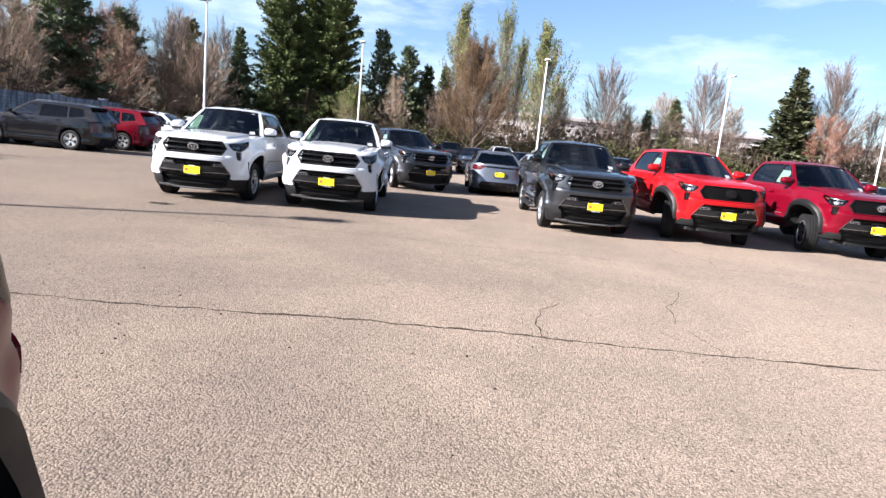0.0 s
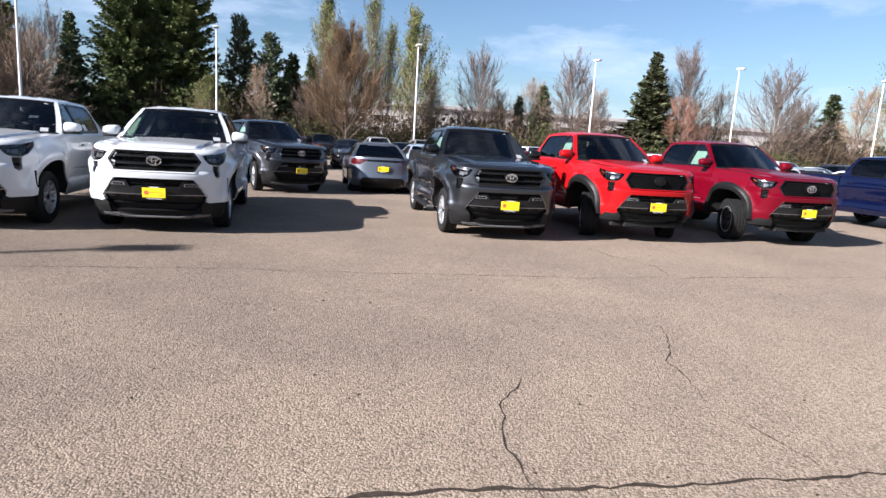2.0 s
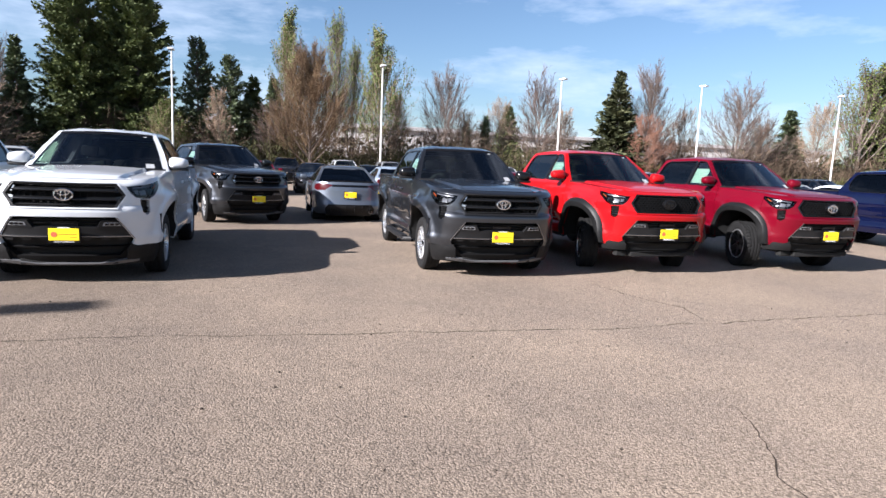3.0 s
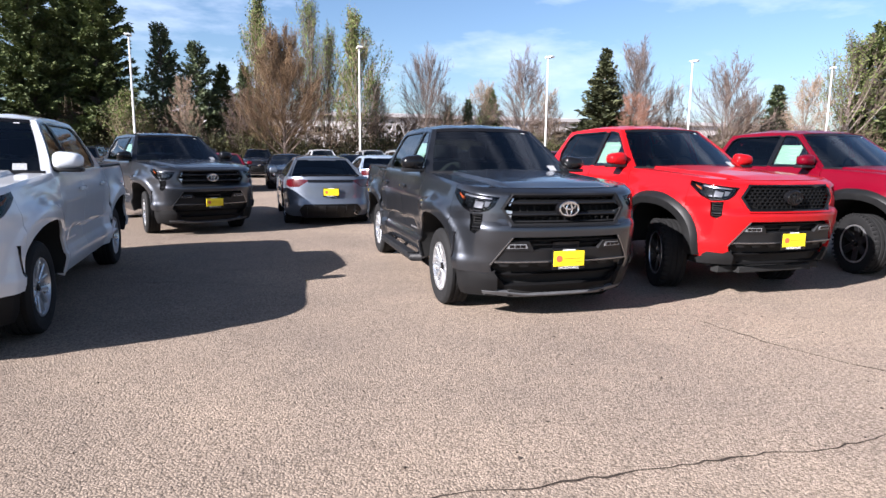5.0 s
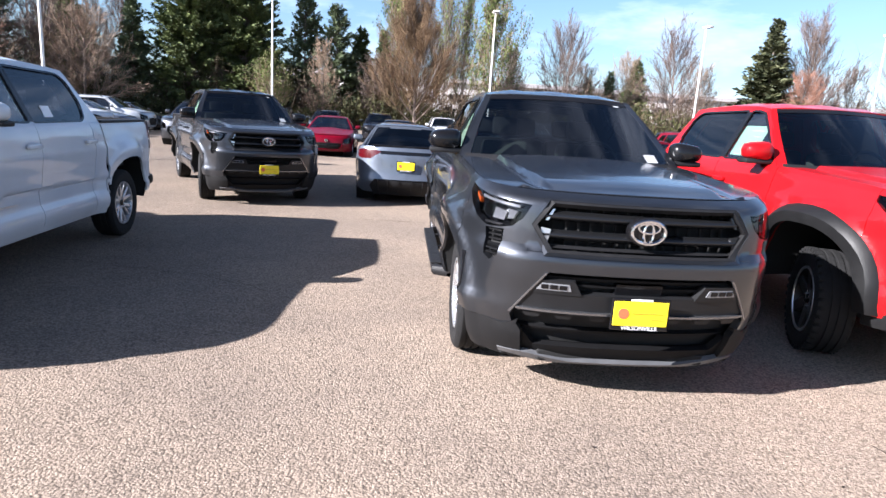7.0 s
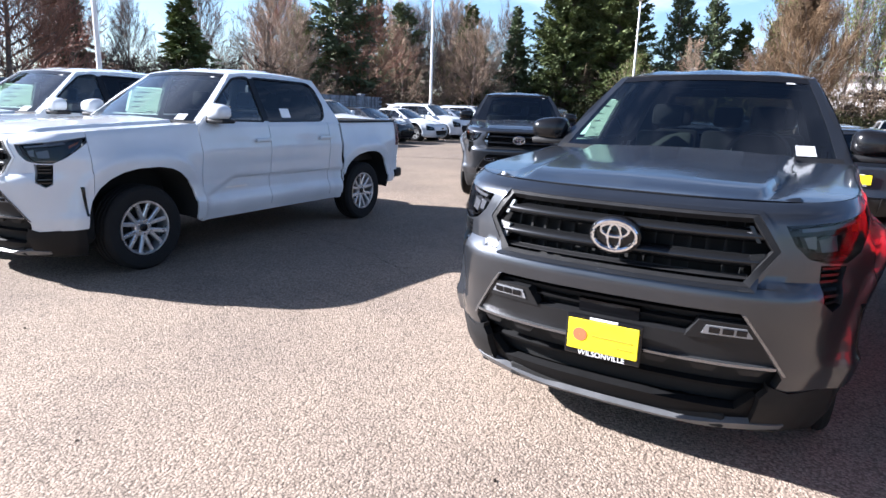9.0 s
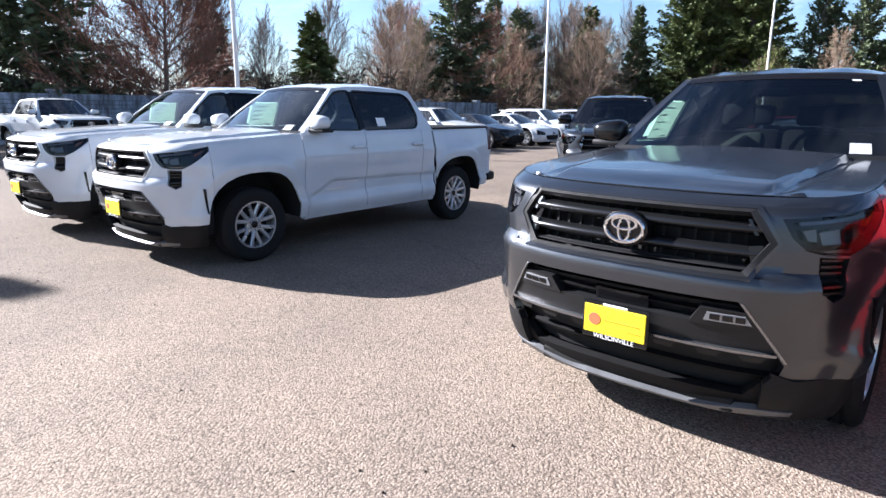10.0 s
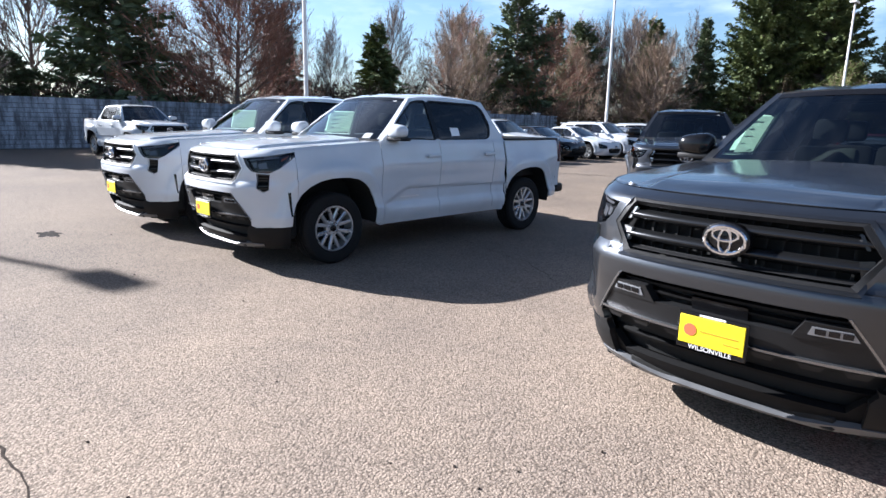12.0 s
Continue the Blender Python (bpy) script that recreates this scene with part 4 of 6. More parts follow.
    for x in (-0.575, -0.40, -0.21, 0.21, 0.40, 0.575):
        q = [(x - 0.055, 0.549), (x - 0.035, 0.522), (x + 0.035, 0.522), (x + 0.055, 0.549)]
        part("lower_tooth", skin(sh, x - 0.06, x + 0.06, 0.51, 0.555, 0.03, 0.05, (), depth=0.04, off=-0.006, only=q), "band", root)
    bm = skin(sh, -0.13, 0.13, 0.665, 0.742, 0.04, 0.025, (), depth=0.05, off=-0.035)
    part("sensor_cover", bm, "gloss_black", root)
    for sg in (-1, 1):
        q = [(sg * kx * a, b) for a, b in ((0.34, 0.668), (0.39, 0.748), (0.585, 0.748), (0.66, 0.668))]
        part("lamp_bezel", skin(sh, -0.8, 0.8, 0.62, 0.78, 0.05, 0.04, (), depth=0.05, off=-0.002, only=q), "band", root)
        q = [(sg * kx * a, b) for a, b in ((0.405, 0.692), (0.42, 0.731), (0.575, 0.731), (0.605, 0.692))]
        fog = part("fog_lamp", skin(sh, -0.8, 0.8, 0.62, 0.78, 0.05, 0.04, (), depth=0.01, off=0.002, only=q), "reflector", root, "clear fog lamp")
        for a, c in ((0.432, 0.475), (0.485, 0.528), (0.538, 0.578)):
            q = [(sg * kx * x, z) for x, z in ((a, 0.700), (a, 0.724), (c, 0.724), (c, 0.700))]
            part("fog_lamp_cell", skin(sh, -0.8, 0.8, 0.62, 0.78, 0.05, 0.04, (), depth=0.01, off=0.006, only=q), "lens", fog)
        # bright line along the diagonal edge of the intake
        q = [(sg * kx * a, b) for a, b in ((0.548, 0.790), (0.560, 0.790), (0.766, 0.535), (0.752, 0.535))]
        part("bright_trim", skin(sh, -0.85, 0.85, 0.5, 0.82, 0.05, 0.04, (), depth=0.02, off=0.006, only=q), "dark_satin", root)
        # headlamps
        for k, lp in enumerate((lamp_a, lamp_b)):
            q = [(sg * a, b) for a, b in lp]
            s0, s1 = (0.62, 1.25) if sg > 0 else (-1.25, -0.62)
            part("headlamp_lens", skin(sh, s0, s1, 0.97, 1.20, 0.04, 0.04, (), depth=0.0, off=-0.002, only=q), "lamp_glass", root, "smoked headlamp lens")
            part("headlamp_back", skin(sh, s0, s1, 0.97, 1.20, 0.06, 0.05, (), depth=0.0, off=-0.07, only=q), "lens", root)
        q = [(sg * a, b) for a, b in ((0.795, 1.040), (0.778, 1.090), (0.870, 1.104), (0.880, 1.044))]
        s0, s1 = (0.65, 1.25) if sg > 0 else (-1.25, -0.65)
        part("headlamp_projector", skin(sh, s0, s1, 0.99, 1.20, 0.04, 0.02, (), depth=0.03, off=-0.03, only=q), "reflector", root, "bright lamp reflector")
        q = [(sg * a, b) for a, b in ((0.735, 1.056), (0.712, 1.098), (0.765, 1.106), (0.772, 1.052))]
        part("headlamp_projector", skin(sh, s0, s1, 0.99, 1.20, 0.04, 0.02, (), depth=0.03, off=-0.03, only=q), "reflector", root, "bright lamp reflector")
        q = [(sg * a, b) for a, b in ((0.895, 1.046), (0.890, 1.104), (0.975, 1.116), (0.975, 1.066), (0.93, 1.046))]
        part("headlamp_projector", skin(sh, s0, s1, 0.99, 1.20, 0.04, 0.02, (), depth=0.03, off=-0.025, only=q), "lens", root)
        q = [(sg * a, b) for a, b in ((0.80, 1.012), (0.79, 1.022), (0.92, 1.024), (0.915, 1.012))]
        part("lamp_rim", skin(sh, s0, s1, 0.99, 1.20, 0.04, 0.02, (), depth=0.02, off=-0.012, only=q), "dark_satin", root)
        q = [(sg * a, b) for a, b in ((0.700, 1.122), (0.694, 1.136), (1.00, 1.156), (1.00, 1.142))]
        part("running_lamp", skin(sh, s0, s1, 0.99, 1.20, 0.05, 0.02, (), depth=0.02, off=-0.02, only=q), "reflector", root)
        q = [(sg * a, b) for a, b in ((1.020, 1.106), (1.025, 1.130), (1.110, 1.156), (1.095, 1.140))]
        part("side_marker", skin(sh, s0, s1, 0.99, 1.20, 0.04, 0.02, (), depth=0.02, off=-0.022, only=q), "amber", root)
        q = [(sg * a, b) for a, b in vent]
        part("vent_back", skin(sh, s0, s1, 0.75, 1.05, 0.06, 0.05, (), depth=0, off=-0.045, only=q), "void", root)
        for zz in np.arange(0.845, 0.98, 0.026):
            q = [(sg * a, b) for a, b in ((0.790, zz), (0.790, zz + 0.010), (0.884, zz + 0.010), (0.884, zz))]
            part("vent_slat", skin(sh, s0, s1, 0.78, 1.04, 0.06, 0.05, (), depth=0.03, off=-0.012, only=q), "bar", root)
        q = [(sg * a, b) for a, b in ((1.090, 0.57), (1.066, 0.81), (1.094, 0.81), (1.108, 0.57))]
        if not off:
            part("air_slot", skin(sh, s0, s1 + 0.1, 0.5, 0.9, 0.06, 0.06, (), depth=0.01, off=0.003, only=q), "gloss_black", root)
    # valance below the bumper
    low = 0.225 if not off else 0.33
    vfront = [(0.2, -0.14), (0.30, -0.06), (0.40, -0.015), (0.55, 0.0)]
    vs = Shell(plan, vfront, [(0.2, -0.10), (0.3, -0.05), (0.45, -0.02), (0.55, -0.01)], rear, [(0, 0), (6, 0)], 2, 3, [(fh, 0.395, 0.54, 0.545)], flare=0.02)
    cut = [vs.arch(0)] + [mirror_poly(vs.arch(0))] + [[(-0.66, 0.46), (-0.62, 0.64), (0.62, 0.64), (0.66, 0.46), (0.56, 0.335), (-0.56, 0.335)]] + both([[(0.60, 0.50), (0.60, 0.64), (0.78, 0.64), (0.745, 0.452)], [(0.74, 0.450), (1.3, 0.486), (1.3, 0.65), (0.74, 0.65)]])
    part("valance", skin(vs, -0.63, 0.63, low, 0.60, 0.04, 0.03, cut, depth=0.04, off=-0.035), "intake", root, "black plastic valance")
    for sg in (-1, 1):
        part("corner_valance", skin(vs, *((0.632, se) if sg > 0 else (-se, -0.632)), low, 0.60, 0.04, 0.03, cut, depth=0.04), "valance", root, "dark grey plastic corner")
    if not off:
        def lip_at(i, j):
            x = -0.80 + 1.6 * i
            a = abs(x)
            z0 = low - 0.004 + 0.030 * smooth(0.42, 0.80, a)
            z1 = low + 0.010 + 0.044 * smooth(0.28, 0.66, a)
            return vs.at(x, z0 + (z1 - z0) * j, 0.008)
        bm = grid_bm(40, 2, lip_at)
        thicken(bm, 0.03)
        bmesh.ops.recalc_face_normals(bm, faces=bm.faces[:])
        part("lower_lip", bm, "lip", root, "silver-grey skid lip")
    bm = bmesh.new()
    add_box(bm, -0.66, 0.66, 0.22, 1.5, 0.215 + (0.06 if off else 0), 0.34, 0.03)
    add_box(bm, -0.80, 0.80, 0.25, 0.55, 0.30, 0.95, 0.04)
    add_box(bm, -0.50, 0.50, 0.105, 0.30, 0.23, 0.30, 0.01)
    add_box(bm, -0.70, 0.70, 0.19, 0.30, 0.23, 0.31, 0.01)
    add_box(bm, -0.42, 0.42, 0.5, 5.0, 0.42, 0.58, 0.03)
    add_box(bm, -0.80, 0.80, 1.48, 3.70, 0.40, 0.62, 0.03)
    add_tube(bm, [(-0.75, fh, 0.385), (0.75, fh, 0.385)], 0.05, 8)
    add_tube(bm, [(-0.75, rh, 0.385), (0.75, rh, 0.385)], 0.06, 8)
    part("underbody", bm, "void", root)
    # sides
    d1, d2, d3, d4 = sh.s_at(1.56), sh.s_at(2.50), sh.s_at(3.52), sh.s_at(3.74)
    bed0, end = sh.s_at(3.775), sh.s_at(5.02)
    for sg in (-1, 1):
        def sk(a, b, z0, z1, holes=(), ds=0.05, dz=0.022, depth=0.02, o=0.0):
            hs = [h if sg > 0 else mirror_poly(h) for h in holes]
            return skin(sh, a if sg > 0 else -b, b if sg > 0 else -a, z0, z1, ds, dz, hs, depth=depth, off=o)
        a0, a1 = sh.arch(0), sh.arch(1)
        part("front_wing", sk(se + 0.004, d1 - 0.004, 0.40, top, [a0], ds=0.024, dz=0.022), body, root)
        part("front_door", sk(d1 + 0.004, d2 - 0.004, 0.42, top), body, root)
        part("rear_door", sk(d2 + 0.004, d3 - 0.004, 0.42, top), body, root)
        part("cab_corner", sk(d3 + 0.004, d4, 0.42, top), body, root)
        part("bed_side", sk(bed0, end - 0.003, 0.47, top, [a1], ds=0.026, dz=0.024), body, root)
        part("sill", sk(d1 - 0.02, d4, 0.36, 0.42, dz=0.02, depth=0.06, o=-0.01), body if not off else "plastic", root)
        # wheel arches: liner and lip
        for k, (hy, ma) in enumerate(((fh, "void"), (rh, "void"))):
            sa, za, rx, rz = sh.arches[k]
            bm = bmesh.new()
            pts = [q for q in sh.arch(k, 0.006, 40) if q[1] > 0.36]
            pts.sort(key=lambda q: -math.atan2(q[1] - 0.30, q[0] - sa))

            def liner(i, j, pts=pts):
                q = pts[min(int(round(i * (len(pts) - 1))), len(pts) - 1)]
                p = sh.at(sg * q[0], q[1], -0.012)
                return Vector((p.x * (1 - j) + sg * 0.50 * j, p.y, p.z + 0.03 * j))
            add_grid(bm, len(pts) - 1, 4, liner, flip=sg < 0)
            add_box(bm, sg * 0.50 - 0.01, sg * 0.50 + 0.01, hy - 0.5, hy + 0.5, 0.40, 0.95)
            part("wheel_arch_liner", bm, ma, root)
            if off:
                bm = bmesh.new()
                outer, inn = sh.arch(k, 0.115, 40), sh.arch(k, -0.012, 40)

                def lip(i, j, outer=outer, inn=inn):
                    kk = int(round(i * 39)) % 40
                    a, b = outer[kk], inn[kk]
                    q = (a[0] * (1 - j) + b[0] * j, max(a[1] * (1 - j) + b[1] * j, 0.42))
                    return sh.at(sg * q[0], q[1], 0.004 + 0.045 * smooth(0.0, 0.35, j))
                add_grid(bm, 39, 5, lip, flip=sg > 0)
                bmesh.ops.delete(bm, geom=[fc for fc in bm.faces if max(v.co.z for v in fc.verts) < 0.43], context='FACES')
                bmesh.ops.recalc_face_normals(bm, faces=bm.faces[:])
                thicken(bm, 0.05)
                part("wheel_flare", bm, "flare", root, "wide dark plastic wheel flare")
        # door handles, mirror, badge
        for yy in (2.36, 3.40):
            s = sg * sh.s_at(yy)
            p = sh.at(s, 1.09)
            bm = box_bm(-0.018, 0.018, -0.105, 0.105, -0.020, 0.020, bevel=0.012, seg=2, m=Matrix.Translation(p + Vector((sg * 0.026, 0, 0))))
            add_box(bm, -0.03, 0.012, -0.088, -0.06, -0.012, 0.012, 0.004, m=Matrix.Translation(p))
            add_box(bm, -0.03, 0.012, 0.06, 0.088, -0.012, 0.012, 0.004, m=Matrix.Translation(p))
            part("door_handle", bm, body, root)
        p = sh.at(sg * sh.s_at(2.02), 0.66)
        bm = box_bm(-0.003, 0.003, -0.15, 0.15, -0.008, 0.008, m=Matrix.Translation(p + Vector((sg * 0.001, 0, 0))))
        part("door_badge", bm, "satin", root)
        bm = bmesh.new()

        def shellm(i, j):
            a, b = i * 2 * math.pi, (j - 0.5) * math.pi
            c = math.cos(b)
            x = 0.130 * math.copysign(abs(c * math.cos(a)) ** 0.6, math.cos(a))
            y = 0.10 * math.copysign(abs(c * math.sin(a)) ** 0.75, math.sin(a))
            z = 0.080 * math.copysign(abs(math.sin(b)) ** 0.7, math.sin(b))
            return Vector((sg * (0.99 + x), 1.77 + y * (1.1 if y < 0 else 0.6) - 0.04 * x, 1.415 + z * (1 - 0.18 * (x / 0.130))))
        add_grid(bm, 24, 12, shellm)
        bmesh.ops.remove_doubles(bm, verts=bm.verts[:], dist=1e-5)
        bmesh.ops.recalc_face_normals(bm, faces=bm.faces[:])
        part("door_mirror", bm, "gloss_black" if body in (M["grey"],) else body, root, smooth=60)
        bm = box_bm(sg * 0.86 if sg > 0 else -1.11, 1.11 if sg > 0 else -0.86, 1.69, 1.85, 1.310, 1.352, bevel=0.014, seg=2)
        add_box(bm, sg * 0.98 - 0.10, sg * 0.98 + 0.10, 1.820, 1.828, 1.36, 1.475, 0.004)
        part("mirror_foot", bm, "plastic", root)
        if step:
            bm = tube_bm([(sg * 0.90, 1.62, 0.36), (sg * 1.0, 1.70, 0.35), (sg * 1.0, 3.40, 0.35), (sg * 0.90, 3.50, 0.36)], 0.045, 10)
            for yy in (1.9, 2.6, 3.2):
                add_box(bm, sg * 0.85 - 0.12, sg * 0.85 + 0.12, yy - 0.03, yy + 0.03, 0.34, 0.37)
            add_box(bm, sg * 1.0 - 0.05, sg * 1.0 + 0.05, 1.75, 3.35, 0.39, 0.405, 0.005)
            part("side_step", bm, "plastic", root, "black tubular side step")
        # tail lamps
        q = [(sg * a, b) for a, b in ((end + 0.01, 0.98), (end + 0.01, 1.215), (end + 0.20, 1.215), (end + 0.20, 0.98))]
        s0, s1 = (end - 0.05, end + 0.25) if sg > 0 else (-end - 0.25, -end + 0.05)
        part("tail_lamp", skin(sh, s0, s1, 0.95, top, 0.03, 0.04, (), depth=0.03, off=0.004, only=q), "tail", root)
    se2 = sh.end
    bm = bmesh.new()
    for a, b in ((end, se2), (-se2, -end)):
        add_skin(bm, sh, a, b, 0.62, top, 0.04, 0.05, (), depth=0.02)
    part("tailgate", bm, body, root)
    bm = bmesh.new()
    add_box(bm, -0.90, 0.90, 5.12, 5.30, 0.50, 0.64, 0.04, 2)
    add_box(bm, -0.25, 0.25, 5.22, 5.36, 0.46, 0.60, 0.02)
    part("rear_bumper", bm, "plastic", root)
    # bonnet, bed
    part("bonnet", top_patch(sh, 0, 1.50, crown=0.012, ridge=0.034, ridge_x=0.50, nx=96, ny=30), body, root)
    bm = bmesh.new()
    zr_ = sh.at(sh.s_at(4.4), top).z
    for sg in (-1, 1):
        add_box(bm, min(sg * 0.745, sg * 0.765), max(sg * 0.745, sg * 0.765), 3.82, 5.20, 0.80, zr_)
        add_box(bm, min(sg * 0.74, sg * 0.905), max(sg * 0.74, sg * 0.905), 3.78, 5.06, zr_ - 0.015, zr_ + 0.012, 0.006)
    add_box(bm, -0.76, 0.76, 3.80, 3.83, 0.80, zr_)
    add_box(bm, -0.80, 0.80, 5.17, 5.22, 0.70, zr_ + 0.008, 0.006)
    add_box(bm, -0.76, 0.76, 3.82, 5.2, 0.78, 0.81)
    part("bed_liner", bm, "plastic", root)
    # cabin

    def wins(o):
        fw = [(1.70, 1.345), (2.475, 1.325), (2.475, 1.775), (2.36, 1.772), (2.24, 1.750), (2.0, 1.585)]
        rw = [(2.535, 1.325), (3.42, 1.330), (3.50, 1.37), (3.545, 1.50), (3.50, 1.69), (3.44, 1.745), (3.36, 1.760), (2.535, 1.776)]
        return [rounded(fw, 0.035), rounded(rw, 0.035)]
    g = dict(xb=0.885, zb=1.305, xr=0.665, zr=1.825, ya=1.60, yw=2.24, yq=3.56, yr=3.78, zq=1.80, wins=wins, crown=0.045, bow=0.20, ribs=True)
    xs, fs = greenhouse(root, sh, g, body)
    bm = box_bm(-0.02, 0.02, 3.25, 3.45, 1.85, 1.90, bevel=0.018, seg=2)
    part("roof_aerial", bm, body, root)
    # sheets on the glass
    bm = grid_bm(2, 2, lambda i, j: fs(0.87 + 0.065 * i, 0.07 + 0.11 * j) + Vector((0, -0.004, 0.002)))
    part("screen_sticker", bm, "sticker", root)
    bm = grid_bm(2, 2, lambda i, j: fs(0.885 + 0.04 * i, 0.905 + 0.02 * j) + Vector((0, -0.006, 0.003)))
    part("screen_sticker", bm, "sticker", root)
    for sg, yy0, yy1, z0, z1, mt in ((1, 2.78, 2.93, 1.36, 1.46, "white_print"), (-1, 2.06, 2.45, 1.355, 1.635, "paper")):
        bm = grid_bm(2, 2, lambda i, j: Vector((sg * (xs(z0 + (z1 - z0) * j) - (0.008 if sg > 0 else 0.03)), yy0 + (yy1 - yy0) * i, z0 + (z1 - z0) * j)), flip=sg < 0)
        lb = part("window_label", bm, mt, root, "printed sheet inside the side window" if sg < 0 else "")
        if sg < 0:
            bm = bmesh.new()
            for k, (a, c) in enumerate(((0.1, 0.62), (0.1, 0.4), (0.1, 0.5), (0.1, 0.36), (0.6, 0.85))):
                zz = z1 - 0.05 - 0.055 * k
                for side in (-0.004, 0.004):
                    add_grid(bm, 1, 1, lambda i, j: Vector((-(xs(zz + 0.009 * j) - 0.03 + side), yy0 + (yy1 - yy0) * (a + (c - a) * i), zz + 0.009 * j)))
            part("sheet_print", bm, "ink", lb)
    if boards:
        number_board(root, Matrix.Translation(sh.at(0, 0.60, 0.03) + Vector((0, -0.01, -0.005))))
    for x, y, st in ((0.80, fh, steer), (-0.80, fh, steer), (0.80, rh, 0), (-0.80, rh, 0)):
        add_wheel(root, trim, x, y, r, st)
    if off:
        for c in root.children:
            if not c.name.startswith("wheel.") and c.name != "wheel":
                c.location.z += lift
    return root


# ---- other cars ----
def car(name, label, body, kind="sedan", group="cars parked at the back", board="rear"):
    """Saloon or sport utility; its front stands at y = 0 and looks to -y."""
    suv = kind == "suv"
    root = thing(name, label, "car", group)
    L, W, r = (4.65, 0.93, 0.36) if suv else (4.63, 0.915, 0.33)
    fh, rh = 0.93, L - 1.0
    k = L - 4.63
    zt = 0.96 if suv else 0.76
    plan = [(0, 0), (0.35, 0.02), (0.62, 0.09), (W - 0.09, 0.25), (W - 0.01, 0.55), (W, 1.0), (W, 2.2), (W, 3.4 + k), (W - 0.01, 4.0 + k), (W - 0.06, 4.36 + k), (0.62, 4.56 + k), (0.3, 4.62 + k), (0, L)]
    h = zt
    front = [(0.18, -0.12), (0.28, -0.02), (h * 0.55, 0.03), (h * 0.75, 0.015), (h * 0.92, -0.03), (h, -0.12)]
    side = [(0.18, -0.10), (0.26, -0.02), (0.36, 0.0), (0.42, -0.02), (h * 0.80, 0.004), (h * 0.92, -0.012), (h, -0.05)]
    rear = [(0.18, -0.14), (0.30, -0.02), (h * 0.55, 0.03), (h * 0.72, -0.01), (h * 0.9, -0.03), (h, -0.07)]
    up = 0.15 if suv else 0.20
    rise = [(0, 0.0), (0.4, 0.05), (1.2, up * 0.9), (1.6, up), (3.4, up + 0.02), (L, up + (0.06 if not suv else 0.04))]
    ra = r + 0.045
    sh = Shell(plan, front, side, rear, rise, zt * 0.72, zt, [(fh, r, ra, ra), (rh, r, ra, ra)], flare=0.02)
    se = sh.s_at(fh - ra - 0.06)
    top = zt

    def both(polys):
        return list(polys) + [mirror_poly(p) for p in polys]
    low = 0.20 if not suv else 0.26
    z1, z2 = h * 0.60, h * 0.86
    gr = [(-0.55, h * 0.58), (-0.42, h * 0.36), (0.42, h * 0.36), (0.55, h * 0.58), (0.50, h * 0.74 if suv else h * 0.66), (-0.50, h * 0.74 if suv else h * 0.66)]
    lamp = [(0.58, z1 + 0.04), (0.60, z2 - 0.02), (1.02, z2 + 0.05), (0.96, z1 + 0.05)]
    part("front_bumper", skin(sh, -se, se, low, top, 0.06, 0.05, [gr] + both([lamp]), depth=0.03), body, root)
    part("grille_back", skin(sh, -0.6, 0.6, 0.26, h * 0.8, 0.1, 0.06, (), depth=0, off=-0.05), "void", root)
    for zz in np.linspace(h * 0.40, h * 0.62, 4):
        part("grille_bar", skin(sh, -0.44, 0.44, zz, zz + 0.018, 0.08, 0.02, (), depth=0.03, off=-0.01), "plastic", root)
    for sg in (-1, 1):
        q = [(sg * a, b) for a, b in lamp]
        s0, s1 = (0.5, 1.1) if sg > 0 else (-1.1, -0.5)
        part("headlamp_back", skin(sh, s0, s1, z1 - 0.02, z2 + 0.08, 0.08, 0.05, (), depth=0, off=-0.05, only=q), "void", root)
        part("headlamp_lens", skin(sh, s0, s1, z1 - 0.02, z2 + 0.08, 0.08, 0.05, (), depth=0, off=-0.003, only=q), "lamp_glass", root)
        q = [(sg * a, b) for a, b in ((0.66, z1 + 0.07), (0.66, z2 - 0.03), (0.86, z2), (0.86, z1 + 0.08))]
        part("headlamp_projector", skin(sh, s0, s1, z1 - 0.02, z2 + 0.08, 0.06, 0.04, (), depth=0.02, off=-0.025, only=q), "lens", root)
    emblem(root, sh, 0.0, h * 0.76, "chrome", 0.06)
    d1, d2, d3 = sh.s_at(1.45), sh.s_at(2.45), sh.s_at(3.42 if suv else 3.30)
    er = sh.s_at(rh + ra + 0.05)
    for sg in (-1, 1):
        def sk(a, b, z0, holes=()):
            hs = [q if sg > 0 else mirror_poly(q) for q in holes]
            return skin(sh, a if sg > 0 else -b, b if sg > 0 else -a, z0, top, 0.07, 0.05, hs, depth=0.02)
        part("front_wing", sk(se + 0.003, d1 - 0.003, 0.24, [sh.arch(0)]), body, root)
        part("front_door", sk(d1 + 0.003, d2 - 0.003, 0.30, [sh.arch(0)]), body, root)
        part("rear_door", sk(d2 + 0.003, d3 - 0.003, 0.30, [sh.arch(1)]), body, root)
        part("rear_wing", sk(d3 + 0.003, er, 0.26, [sh.arch(1)]), body, root)
        part("sill", skin(sh, *((d1 - 0.1, d3) if sg > 0 else (-d3, 0.1 - d1)), 0.20, 0.298, 0.1, 0.05, (), depth=0.03, off=-0.012), "plastic", root)
        for kk, hy in enumerate((fh, rh)):
            bm = bmesh.new()
            m = Matrix.Translation((sg * (W - 0.22), hy, r))
            add_lathe(bm, [(ra + 0.004, sg * 0.20), (ra + 0.004, -sg * 0.14), (0.05, -sg * 0.15)], 28, 'x', m=m)
            part("wheel_arch_liner", bm, "void", root)
